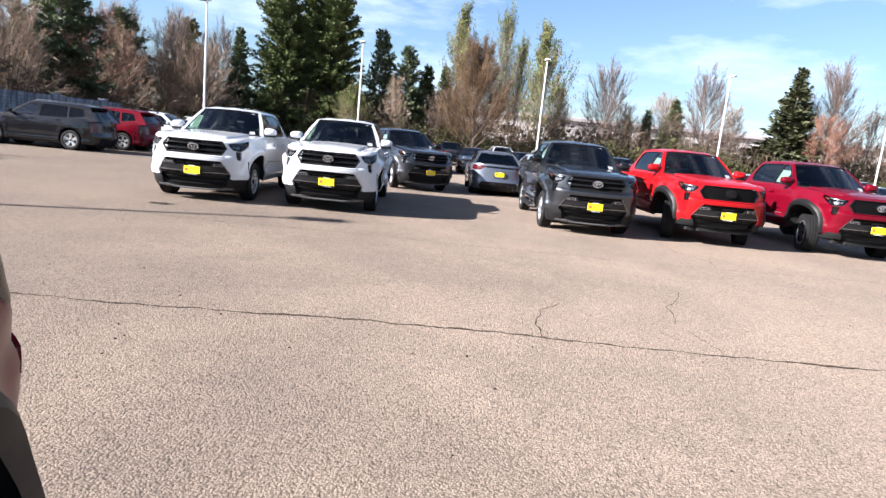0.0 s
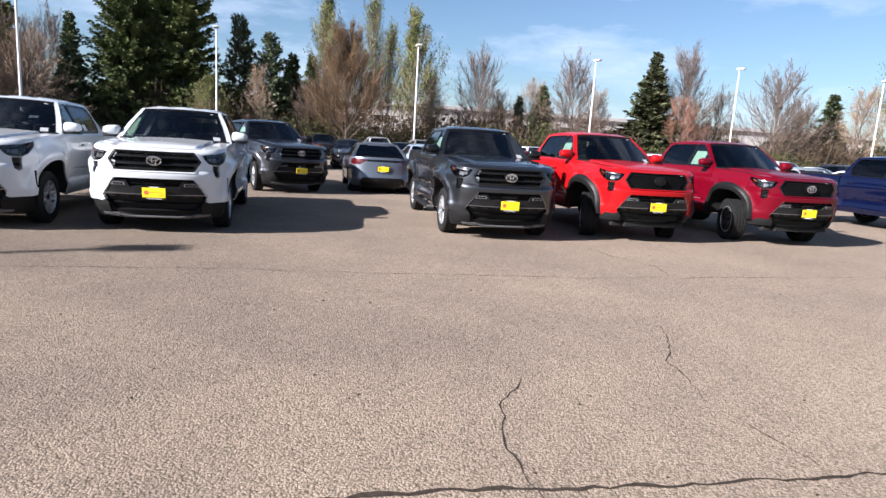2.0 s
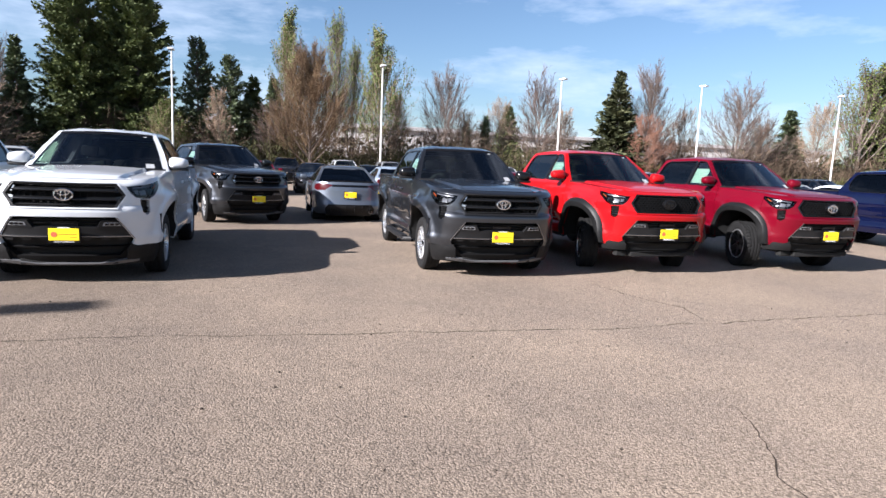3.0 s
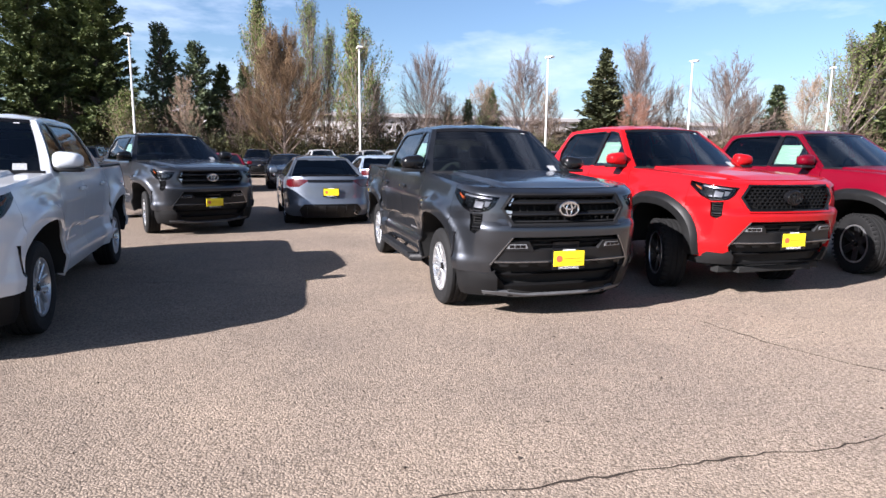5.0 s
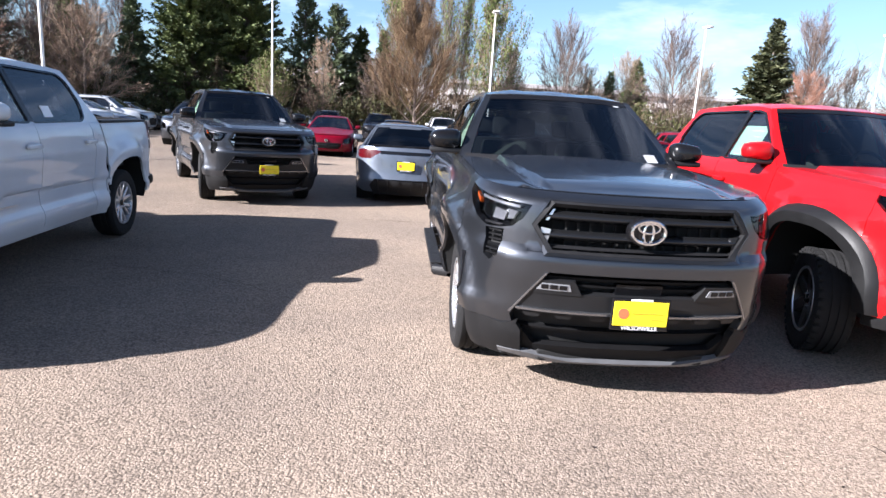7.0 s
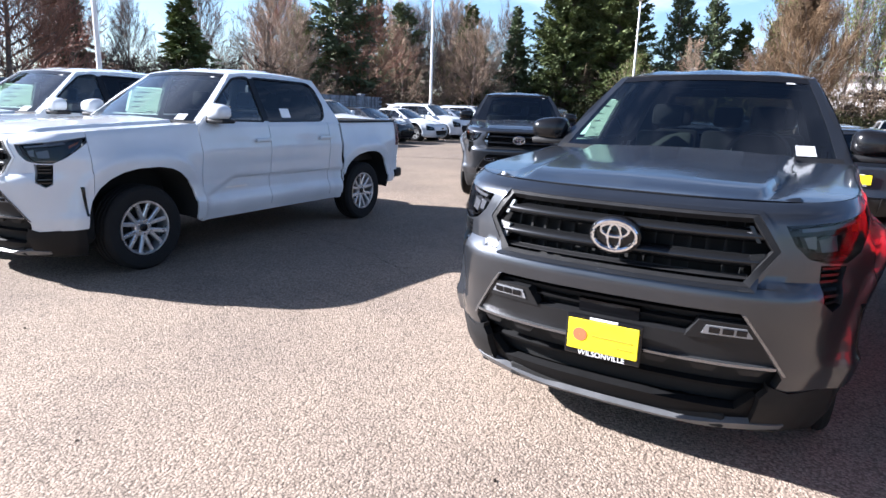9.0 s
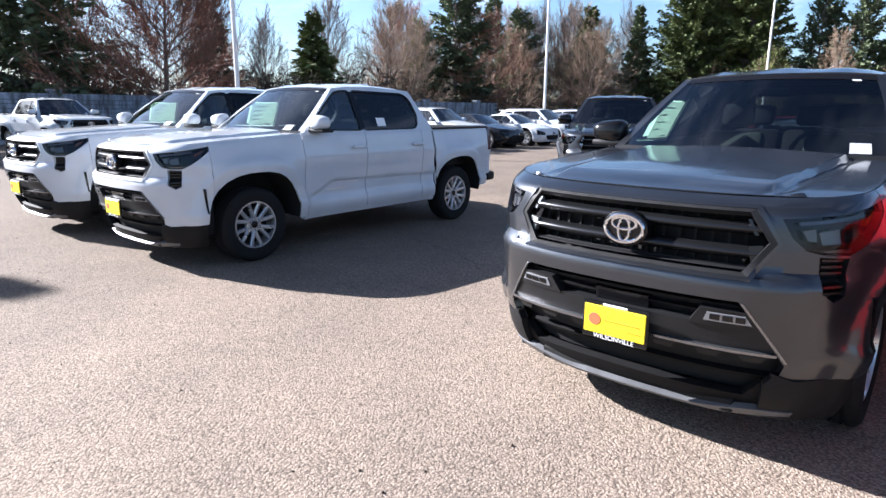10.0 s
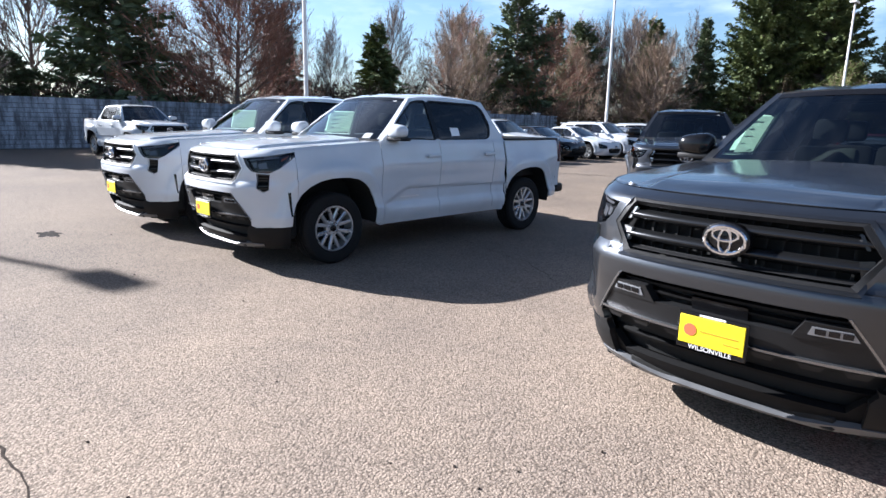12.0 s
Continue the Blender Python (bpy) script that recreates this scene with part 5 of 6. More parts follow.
        for yy in (2.30, 3.24):
            p = sh.at(sg * sh.s_at(yy), h * 0.93)
            part("door_handle", box_bm(-0.02, 0.012, -0.09, 0.09, -0.012, 0.012, bevel=0.006, m=Matrix.Translation(p + Vector((sg * 0.016, 0, 0)))), body, root)
        zb0 = zt + up
        bm = box_bm(-0.09, 0.10, -0.06, 0.05, -0.06, 0.07, bevel=0.04, seg=3, m=Matrix.Translation((sg * (W + 0.10), 1.62, zb0 + 0.10)))
        part("door_mirror", bm, body, root, smooth=60)
        bm = box_bm(-0.10, 0.06, -0.03, 0.03, -0.02, 0.03, bevel=0.01, m=Matrix.Translation((sg * (W + 0.0), 1.62, zb0 + 0.03)))
        part("mirror_foot", bm, "plastic", root)
    # tail
    e = sh.end
    tl = [(e - 1.10, h * 0.890), (e - 1.10, h * 0.945), (e - 0.86, h * 0.962), (e - 0.56, h * 0.952), (e - 0.44, h * 0.938), (e - 0.50, h * 0.918), (e - 0.66, h * 0.872), (e - 0.90, h * 0.868)] if not suv else [(e - 0.98, h * 0.72), (e - 0.98, h * 0.985), (e - 0.62, h * 0.985), (e - 0.60, h * 0.74)]
    dif = [(e - 0.66, 0.14), (e - 0.66, 0.33), (e - 0.55, 0.455), (e + 0.01, 0.455), (e + 0.01, 0.14)]
    for sg in (-1, 1):
        hs = [q if sg > 0 else mirror_poly(q) for q in (tl, dif)]
        part("rear_bumper", skin(sh, *((er, e) if sg > 0 else (-e, -er)), low, top, 0.06, 0.045, hs + [sh.arch(1) if sg > 0 else mirror_poly(sh.arch(1))], depth=0.025), body, root)
        s0, s1 = (er, e) if sg > 0 else (-e, -er)
        part("tail_lamp", skin(sh, s0, s1, h * 0.5, top, 0.06, 0.045, (), depth=0.02, off=-0.004, only=hs[0]), "tail", root, "red tail lamp")
        part("rear_valance", skin(sh, s0, s1, 0.16, 0.5, 0.06, 0.06, (), depth=0.02, off=-0.02, only=hs[1]), "plastic", root)
        bm = bmesh.new()
        for a in (0.12, 0.32, 0.50):
            add_skin(bm, sh, sg * (e - a) - 0.008, sg * (e - a) + 0.008, 0.22, 0.44, 0.016, 0.06, (), depth=0.03, off=0.0)
        part("diffuser_fin", bm, "plastic", root)
        if not suv:
            q = [(sg * (e - a), z) for a, z in ((0.985, 0.40), (0.965, 0.56), (0.935, 0.56), (0.945, 0.40))]
            part("corner_slot", skin(sh, s0, s1, 0.36, 0.60, 0.03, 0.03, (), depth=0.01, off=0.004, only=q), "gloss_black", root)
        if not suv and sg < 0:
            m = Matrix.Translation((sg * 0.52, L - 0.13, 0.27))
            bm = bmesh.new()
            add_lathe(bm, [(0.042, 0.0), (0.042, 0.10), (0.034, 0.10), (0.034, 0.02)], 16, 'y', m=m)
            part("exhaust_tip", bm, "chrome", root)
    zb = zt + up - 0.015
    if not suv:
        part("rear_trim", skin(sh, e - 0.47, e, h * 0.915, h * 0.946, 0.06, 0.03, (), depth=0.01, off=0.004), "gloss_black", root)
        part("rear_trim", skin(sh, -e, -(e - 0.47), h * 0.915, h * 0.946, 0.06, 0.03, (), depth=0.01, off=0.004), "gloss_black", root)
        part("boot_lip", box_bm(-0.60, 0.60, L - 0.20, L - 0.10, zt + 0.262, zt + 0.295, bevel=0.012), "gloss_black", root)
        part("boot_lid", top_patch(sh, 3.62, L, rear=True, crown=0.02, nx=20, ny=10, sc=0.9), body, root)
    part("bonnet", top_patch(sh, 0, 1.42, crown=0.06, ridge=0.012, nx=24, ny=14, sc=0.78), body, root)

    if suv:
        def wins(o):
            a = [(1.52, zb + 0.03), (2.46, zb + 0.02), (2.46, zb + 0.455), (2.10, zb + 0.43)]
            b = [(2.52, zb + 0.02), (3.50, zb + 0.03), (3.44, zb + 0.43), (2.52, zb + 0.455)]
            c = [(3.57, zb + 0.04), (4.12, zb + 0.12), (3.98, zb + 0.38), (3.51, zb + 0.42)]
            return [rounded(q, 0.03) for q in (a, b, c)]
        g = dict(xb=W - 0.07, zb=zb, xr=W - 0.29, zr=zb + 0.52, ya=1.32, yw=2.02, yq=4.22, yr=4.55, zq=zb + 0.46, wins=wins, crown=0.05, bow=0.18, rear_hole=(0.12, 0.88, 0.22, 0.90))
    else:
        def wins(o):
            a = [(1.55, zb + 0.025), (2.42, zb + 0.02), (2.42, zb + 0.385), (2.20, zb + 0.375), (1.98, zb + 0.27)]
            b = [(2.48, zb + 0.02), (3.30, zb + 0.035), (3.48, zb + 0.10), (3.22, zb + 0.32), (3.0, zb + 0.37), (2.48, zb + 0.388)]
            return [rounded(q, 0.03) for q in (a, b)]
        g = dict(xb=W - 0.06, zb=zb, xr=W - 0.29, zr=zb + 0.44, ya=1.30, yw=2.12, yq=3.02, yr=3.86, zq=zb + 0.425, wins=wins, crown=0.045, bow=0.20, rear_hole=(0.07, 0.93, 0.08, 0.92), seat=-0.14)
    greenhouse(root, sh, g, body, seats=False, detail=False)
    if suv:
        for sg in (-1, 1):
            bm = tube_bm([(sg * (W - 0.32), 2.2, zb + 0.50), (sg * (W - 0.33), 2.35, zb + 0.575), (sg * (W - 0.33), 3.9, zb + 0.565), (sg * (W - 0.32), 4.05, zb + 0.49)], 0.018, 6)
            part("roof_rail", bm, "plastic", root)
        part("tail_spoiler", box_bm(-W + 0.32, W - 0.32, 4.18, 4.40, zb + 0.46, zb + 0.50, bevel=0.015, seg=2), body, root)
    bm = bmesh.new()
    add_box(bm, -W + 0.28, W - 0.28, 0.3, L - 0.3, 0.20, 0.34, 0.02)
    part("underbody", bm, "void", root)
    if board == "rear":
        number_board(root, Matrix.Translation(sh.at(sh.end, h * (0.82 if not suv else 0.66), 0.03)) @ pose(0, 0, 0, 0, 0, 180))
    elif board == "front":
        number_board(root, Matrix.Translation(sh.at(0, h * 0.42, 0.03)))
    for x, y in ((W - 0.13, fh), (-W + 0.13, fh), (W - 0.13, rh), (-W + 0.13, rh)):
        add_wheel(root, "suv" if suv else "car", x, y, r)
    return root


PAINTS = [M[k] for k in ("white", "grey", "orange", "red", "blue", "steel_blue", "black", "silver", "bronze", "light_blue")]


def recolour(root, body):
    """Gives a copied vehicle a paint of its own."""
    for o in root.children_recursive:
        if o.type == 'MESH' and len(o.material_slots) and o.material_slots[0].material in PAINTS:
            o.material_slots[0].link = 'OBJECT'
            o.material_slots[0].material = body
    return root


# ---- trees ----
class Twigs:
    def __init__(self, seed):
        self.v, self.f = [], []
        self.r = random.Random(seed)

    def tube(self, pts, r0, r1, n=3):
        base = len(self.v)
        k = len(pts)
        for i, p in enumerate(pts):
            d = (pts[min(i + 1, k - 1)] - pts[max(i - 1, 0)])
            u = d.cross(Vector((0.31, 0.17, 0.93)))
            if u.length < 1e-4:
                u = Vector((1, 0, 0))
            u.normalize()
            w = d.cross(u).normalized()
            r = r0 + (r1 - r0) * i / (k - 1)
            for a in range(n):
                t = 2 * math.pi * a / n
                self.v.append(p + r * (math.cos(t) * u + math.sin(t) * w))
        for i in range(k - 1):
            for a in range(n):
                b = (a + 1) % n
                self.f.append((base + i * n + a, base + i * n + b, base + (i + 1) * n + b, base + (i + 1) * n + a))

    def strip(self, pts, w):
        """A thin flat twig that tapers to its tip."""
        base = len(self.v)
        s = (pts[-1] - pts[0]).cross(self.ball())
        if s.length < 1e-4:
            s = Vector((1, 0, 0))
        s = s.normalized()
        k = len(pts)
        for i, p in enumerate(pts):
            a = w * (1 - 0.55 * i / (k - 1))
            self.v += [p - s * a, p + s * a]
        for i in range(k - 1):
            b = base + 2 * i
            self.f.append((b, b + 1, b + 3, b + 2))

    def leaf(self, p, d, up, size, wide=0.5):
        """A bent leaf or spray of needles: two small faces."""
        s = d.cross(up)
        if s.length < 1e-4:
            s = Vector((1, 0, 0))
        s = s.normalized() * size * wide
        b = len(self.v)
        m = p + d * size * 0.55 + up * size * 0.10
        self.v += [p, m - s, p + d * size, m + s]
        self.f.append((b, b + 1, b + 2, b + 3))

    def ball(self):
        r = self.r
        while True:
            q = Vector((r.uniform(-1, 1), r.uniform(-1, 1), r.uniform(-1, 1)))
            if 0.05 < q.length < 1:
                return q.normalized()

    def mesh(self, name, mat):
        me = bpy.data.meshes.new(name)
        me.from_pydata(self.v, [], self.f)
        me.materials.append(M[mat])
        me.update()
        return me


def bent(r, p, d, length, n, bend, lift):
    pts = [p.copy()]
    d = d.normalized()
    for _ in range(n):
        d = (d + Vector((r.uniform(-bend, bend), r.uniform(-bend, bend), r.uniform(-bend, bend) + lift))).normalized()
        pts.append(pts[-1] + d * (length / n))
    return pts, d


def bare_tree(seed, h, spread=0.6, bark="bark", twig="twig_brown", leaves=0, limbs=24, upright=0.06, low=0.07, buds="leaves", sprigs=3, thick=1.0, climb=1.0):
    """Meshes of a leafless or newly leafing tree: trunk with limbs, and the twigs of its crown."""
    t, c, lf = Twigs(seed), Twigs(seed + 1), Twigs(seed + 2)
    r = t.r
    trunk, _ = bent(r, Vector((0, 0, -0.1)), Vector((r.uniform(-.04, .04), r.uniform(-.04, .04), 1)), h * 0.82, 8, 0.05, 0.03)
    r0 = h * 0.015
    t.tube(trunk, r0, r0 * 0.18, 7)
    for i in range(limbs):
        f = low + (0.97 - low) * (i + r.random()) / limbs
        k = f * 8
        p = trunk[int(k)].lerp(trunk[min(int(k) + 1, 8)], k % 1)
        a = i * 2.4 + r.uniform(-.5, .5)
        out = spread * (1.25 - 0.7 * f)
        d = Vector((math.cos(a) * out, math.sin(a) * out, 0.50 + 0.55 * f))
        ln = h * 0.56 * (1 - 0.60 * f) * r.uniform(0.75, 1.15)
        limb, _ = bent(r, p, d, ln, 5, 0.12, upright)
        lr = r0 * 0.42 * (1.1 - 0.7 * f)
        t.tube(limb, lr, lr * 0.3, 4)
        for j in range(9):
            g = 0.10 + 0.88 * (j + r.random()) / 9
            q = limb[int(g * 5)].lerp(limb[min(int(g * 5) + 1, 5)], (g * 5) % 1)
            bd = (d.normalized() + t.ball() * 0.60 + Vector((0, 0, 0.30 * climb))).normalized()
            bl = ln * 0.46 * (1.15 - 0.6 * g) * r.uniform(0.7, 1.2)
            br, _ = bent(r, q, bd, bl, 3, 0.10, upright)
            c.tube(br, max(lr * 0.30, 0.016), 0.010, 3)
            for m in range(6):
                e = (m + r.random()) / 6
                s = br[int(e * 3)].lerp(br[min(int(e * 3) + 1, 3)], (e * 3) % 1)
                tl = bl * r.uniform(0.40, 0.75)
                tw, td = bent(r, s, bd + t.ball() * 0.62 + Vector((0, 0, 0.22 * climb)), tl, 2, 0.12, upright)
                c.strip(tw, 0.010 * thick)
                for _ in range(sprigs):
                    c.strip(bent(r, tw[0].lerp(tw[2], r.uniform(0.1, 0.9)), td + t.ball() * 0.60 + Vector((0, 0, 0.2 * climb)), tl * r.uniform(0.4, 0.75), 1, 0.0, 0.0)[0], 0.0080 * thick)
                for _ in range(leaves):
                    lf.leaf(tw[r.randrange(3)] + t.ball() * 0.22, t.ball(), t.ball(), r.uniform(0.12, 0.24) * (0.80 if buds == "leaves" else 0.34))
    out = [("trunk", t.mesh("trunk", bark)), ("crown", c.mesh("crown", twig))]
    if leaves:
        out.append(("foliage", lf.mesh("foliage", buds)))
    return out, reach(t.v + c.v)


def reach(pts):
    """Height and half width of a tree."""
    rad = sorted(math.hypot(p.x, p.y) for p in pts)
    return max(p.z for p in pts), rad[int(len(rad) * 0.985)]


def fir_tree(seed, h, width, mat="needles", droop=0.25, bare=0.05, blunt=0.82, dense=1.0, size=1.0, fine=1.0):
    """Meshes of a conifer: trunk, and whorls of boughs set with sprays of needles."""
    t, c = Twigs(seed), Twigs(seed + 1)
    r = t.r
    t.tube([Vector((0, 0, -0.1)), Vector((0.03, 0, h * 0.5)), Vector((0, 0.03, h * 0.99))], h * 0.018, 0.015, 7)
    z = h * bare
    while z < h * 0.985:
        f = z / h
        shape = (1 - f) ** blunt * min(1.0, 0.62 + f * 3)
        n = max(4, int(10 * dense * (1 - f * 0.5)))
        for k in range(n):
            a = r.uniform(0, 2 * math.pi)
            lump = 1 + 0.45 * noise.noise(Vector((math.cos(a) * 1.2, math.sin(a) * 1.2, z * 0.33 + seed)))
            ln = width * shape * r.uniform(0.55, 1.08) * lump + 0.15
            d = Vector((math.cos(a), math.sin(a), 0.14 - droop * (1 - f) + 0.4 * f))
            pts, dd = bent(r, Vector((0, 0, z + r.uniform(-0.15, 0.15))), d, ln, 4, 0.10, -0.01 + 0.04 * f)
            t.tube(pts, 0.02 + 0.012 * ln, 0.008, 3)
            m = int((4 + ln * 6) * fine)
            for i in range(m):
                e = 0.22 + 0.80 * (i + r.random()) / m
                e = min(e, 0.999)
                q = pts[int(e * 4)].lerp(pts[min(int(e * 4) + 1, 4)], (e * 4) % 1)
                for sd in (-1, 1):
                    side = Vector((-d.y, d.x, 0)) * sd
                    ld = (dd * 0.6 + side * r.uniform(0.2, 1.0) + Vector((0, 0, r.uniform(-0.45, 0.25)))).normalized()
                    c.leaf(q + t.ball() * 0.16, ld, (Vector((0, 0, 1)) + t.ball() * 0.8).normalized(), size * r.uniform(0.35, 0.75) * (0.7 + 0.33 * min(ln, 2.5)), 0.22)
        z += (0.16 + 0.12 * (1 - f)) * (h / 12) ** 0.5
    return [("trunk", t.mesh("trunk", "bark")), ("crown", c.mesh("crown", mat))], reach(c.v)


def plant(name, label, category, tree, x, y, h, half, rz=0.0, group="trees round the lot"):
    """Sets a tree of that height and half width."""
    meshes, (th, tw) = tree
    e = thing(name, label, category, group)
    k = half / tw
    e.matrix_world = Matrix.Translation((x, y, 0)) @ Matrix.Rotation(rz, 4, 'Z') @ Matrix.Diagonal((k, k, h / th, 1))
    for n, me in meshes:
        share(n, me, e, Matrix())
    return e


def brush_bank(name, label, x0, x1, y0, y1, hmax, n, seed, mat="brush", size=0.32, wide=0.42):
    """Undergrowth: sprays scattered over uneven mounds, with stems."""
    t = Twigs(seed)
    r = t.r
    for i in range(n):
        x, y = r.uniform(x0, x1), r.uniform(y0, y1)
        top = hmax * (0.45 + 0.75 * max(0.0, noise.noise(Vector((x * 0.16, y * 0.16, seed))) + 0.25))
        z = top * r.random() ** 0.7
        if i % 9 == 0:
            pts, _ = bent(r, Vector((x, y, 0)), Vector((r.uniform(-.3, .3), r.uniform(-.3, .3), 1)), top * 1.15, 3, 0.15, 0.02)
            t.tube(pts, 0.03, 0.012, 3)
        t.leaf(Vector((x, y, z)), t.ball(), t.ball(), size * r.uniform(0.6, 1.4), wide)
    return tagged(new(name, t.mesh(name, mat)), label, "undergrowth", kind="stuff")


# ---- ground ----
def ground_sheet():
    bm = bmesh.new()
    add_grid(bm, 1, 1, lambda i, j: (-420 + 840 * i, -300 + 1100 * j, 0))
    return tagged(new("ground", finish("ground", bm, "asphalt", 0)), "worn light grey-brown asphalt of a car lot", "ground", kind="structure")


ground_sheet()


def crack(name, pts, width, seed, label="thin dark crack in the asphalt"):
    """A wandering crack as a narrow dark strip."""
    r = random.Random(seed)
    bm = bmesh.new()
    line = []
    for a, b in zip(pts, pts[1:]):
        a, b = Vector((*a, 0)), Vector((*b, 0))
        n = max(2, int((b - a).length / 0.07))
        for i in range(n):
            line.append(a.lerp(b, i / n))
    line.append(Vector((*pts[-1], 0)))
    prev = None
    wob = 0.0
    for i, p in enumerate(line):
        d = (line[min(i + 1, len(line) - 1)] - line[max(i - 1, 0)]).normalized()
        nrm = Vector((-d.y, d.x, 0))
        wob = wob * 0.80 + r.uniform(-0.022, 0.022)
        w = width * r.uniform(0.35, 1.0) * min(1.0, max(0.30, 0.75 + 1.2 * noise.noise(Vector((i * 0.11, seed, 0))))) * (0.4 + 0.6 * min(1, i / 4, (len(line) - 1 - i) / 4))
        q = p + nrm * wob
        cur = (bm.verts.new(q + nrm * w + Vector((0, 0, 0.003))), bm.verts.new(q - nrm * w + Vector((0, 0, 0.003))))
        if prev:
            bm.faces.new((prev[0], prev[1], cur[1], cur[0]))
        prev = cur
    bmesh.ops.recalc_face_normals(bm, faces=bm.faces[:])
    return tagged(new(name, finish(name, bm, "crack", 0)), label, "crack", kind="structure")


crack("crack_1", [(-7, -1.75), (-2.2, -1.70), (-1.2, -1.64), (0.6, -1.58), (1.6, -1.66), (3.8, -1.75), (7, -1.4)], 0.024, 11)
crack("crack_2", [(-6, 3.2), (-2.9, 3.03), (-0.65, 3.02), (0.6, 2.93), (1.59, 2.87), (2.33, 2.82), (3.97, 2.79), (7.8, 3.0), (12, 3.05)], 0.011, 12)
crack("crack_3", [(4.65, 5.02), (4.72, 4.51), (4.77, 4.11), (4.99, 3.52), (4.89, 2.97)], 0.013, 13)
crack("crack_4", [(3.39, 0.79), (3.23, 0.41), (2.89, -0.15), (2.73, -0.81), (2.82, -1.60)], 0.007, 14)
crack("crack_5", [(1.67, -0.22), (1.33, -0.73), (1.21, -1.26), (1.27, -1.72)], 0.006, 15)
crack("crack_6", [(-1.46, 8.46), (0.34, 7.92), (1.04, 7.50)], 0.005, 16)
crack("crack_7", [(1.08, 11.57), (2.10, 11.46), (4.12, 11.69)], 0.012, 17)


def stain(name, x, y, rx, ry, seed):
    bm = bmesh.new()
    r = random.Random(seed)
    ring = []
    for i in range(28):
        a = 2 * math.pi * i / 28
        k = 0.8 + 0.75 * noise.noise(Vector((math.cos(a) * 1.9, math.sin(a) * 1.9, seed))) + r.uniform(-0.12, 0.12)
        ring.append(bm.verts.new((x + rx * k * math.cos(a), y + ry * k * math.sin(a), 0.0025)))
    bm.faces.new(ring)
    return tagged(new(name, finish(name, bm, "oil", 0)), "dark oil stain on the asphalt", "stain", kind="structure")


stain("stain_1", -4.64, 4.37, 0.28, 0.14, 3)


def loose_stones():
    bm = bmesh.new()
    r = random.Random(77)
    for _ in range(260):
        x, y = r.uniform(-6, 9), r.uniform(-4, 5)
        k = r.uniform(0.004, 0.013)
        m = Matrix.Translation((x, y, k * 0.3)) @ Matrix.Rotation(r.uniform(0, 6), 4, 'Z') @ Matrix.Diagonal((k, k * r.uniform(0.5, 1), k * 0.6, 1))
        bmesh.ops.create_icosphere(bm, subdivisions=1, radius=1, matrix=m)
    return tagged(new("loose_stones", finish("loose_stones", bm, "crack", 0)), "small dark loose stones on the asphalt", "stones", kind="stuff")


loose_stones()

# ---- block wall along the lot's edge ----
WX = -26.2


def block_wall():
    root = tagged(new("wall_west"), "grey-blue painted block wall with darker joints", "wall", kind="structure")
    part("wall_core", box_bm(WX - 0.20, WX - 0.02, -40, 46, 0, 2.05), "joint", root)
    part("wall_coping", box_bm(WX - 0.24, WX + 0.04, -40, 46, 2.05, 2.15, bevel=0.015), "block", root)
    r = random.Random(5)
    variants = []
    for k in range(4):
        bm = box_bm(-0.03, 0.014 + 0.006 * k, 0.002, 0.798, 0.012, 0.174, bevel=0.008)
        variants.append(finish("block", bm, "block", 0))
    rest = bmesh.new()
    for row in range(11):
        for k in range(-50, 58):
            y = k * 0.8 + (0.4 if row % 2 else 0)
            if y < -40 or y > 45.2:
                continue
            z = 0.02 + row * 0.186
            if 4.0 <= y < 24.0:
                share("block", r.choice(variants), root, pose(WX, y, z))
            else:
                add_box(rest, WX - 0.03, WX + 0.012 + r.random() * 0.02, y + 0.002, y + 0.798, z + 0.012, z + 0.174)
    far = part("far_blocks", rest, "block", root, smooth=0)
    far["kind"] = "stuff"
    for y in np.arange(-36.0, 46.1, 6.1):
        bm = box_bm(WX - 0.30, WX + 0.10, y - 0.22, y + 0.22, 0, 2.24, bevel=0.015)
        add_box(bm, WX - 0.36, WX + 0.16, y - 0.28, y + 0.28, 2.24, 2.34, 0.02)
        part("pier", bm, "block", root)


block_wall()


# ---- lamp posts ----
def lamp_post(h):
    root = thing("lamp_post", "tall slim white steel lamp post with a flat head", "lamp post", "lamp posts of the lot")
    bm = bmesh.new()
    add_lathe(bm, [(0.30, 0.0), (0.30, 0.62), (0.27, 0.66), (0.001, 0.66)], 20, 'z')
    bmesh.ops.recalc_face_normals(bm, faces=bm.faces[:])
    part("base", bm, "concrete", root)
    part("pole", tube_bm([(0, 0, 0.6), (0, 0, h * 0.5), (0, 0, h)], [0.085, 0.075, 0.06], 12), "pole", root)
    bm = box_bm(-0.22, 0.22, -0.22, 0.62, h - 0.02, h + 0.11, bevel=0.03, seg=2)
    part("lamp_head", bm, "pole", root)
    part("lamp_glass", box_bm(-0.17, 0.17, 0.05, 0.55, h - 0.04, h - 0.019, bevel=0.004), "lens", root)
    return root


post = lamp_post(10.0)
post.matrix_world = pose(-7.52, 53.46, 0, 0, 0, 180)
for x, y, h, rz in ((9.73, 52.29, 9.92, 180), (28.19, 54.89, 10.52, 200), (44.53, 54.80, 11.03, 200), (62.59, 54.26, 11.16, 150), (-15.88, 36.53, 9.32, 90), (-16.18, 15.54, 9.07, 90), (-17.95, -1.50, 8.94, -80)):
    c = copy_thing(post, pose(x, y, 0, 0, 0, rz))
    c.scale = (1, 1, h / 10.0)

# ---- far shed ----


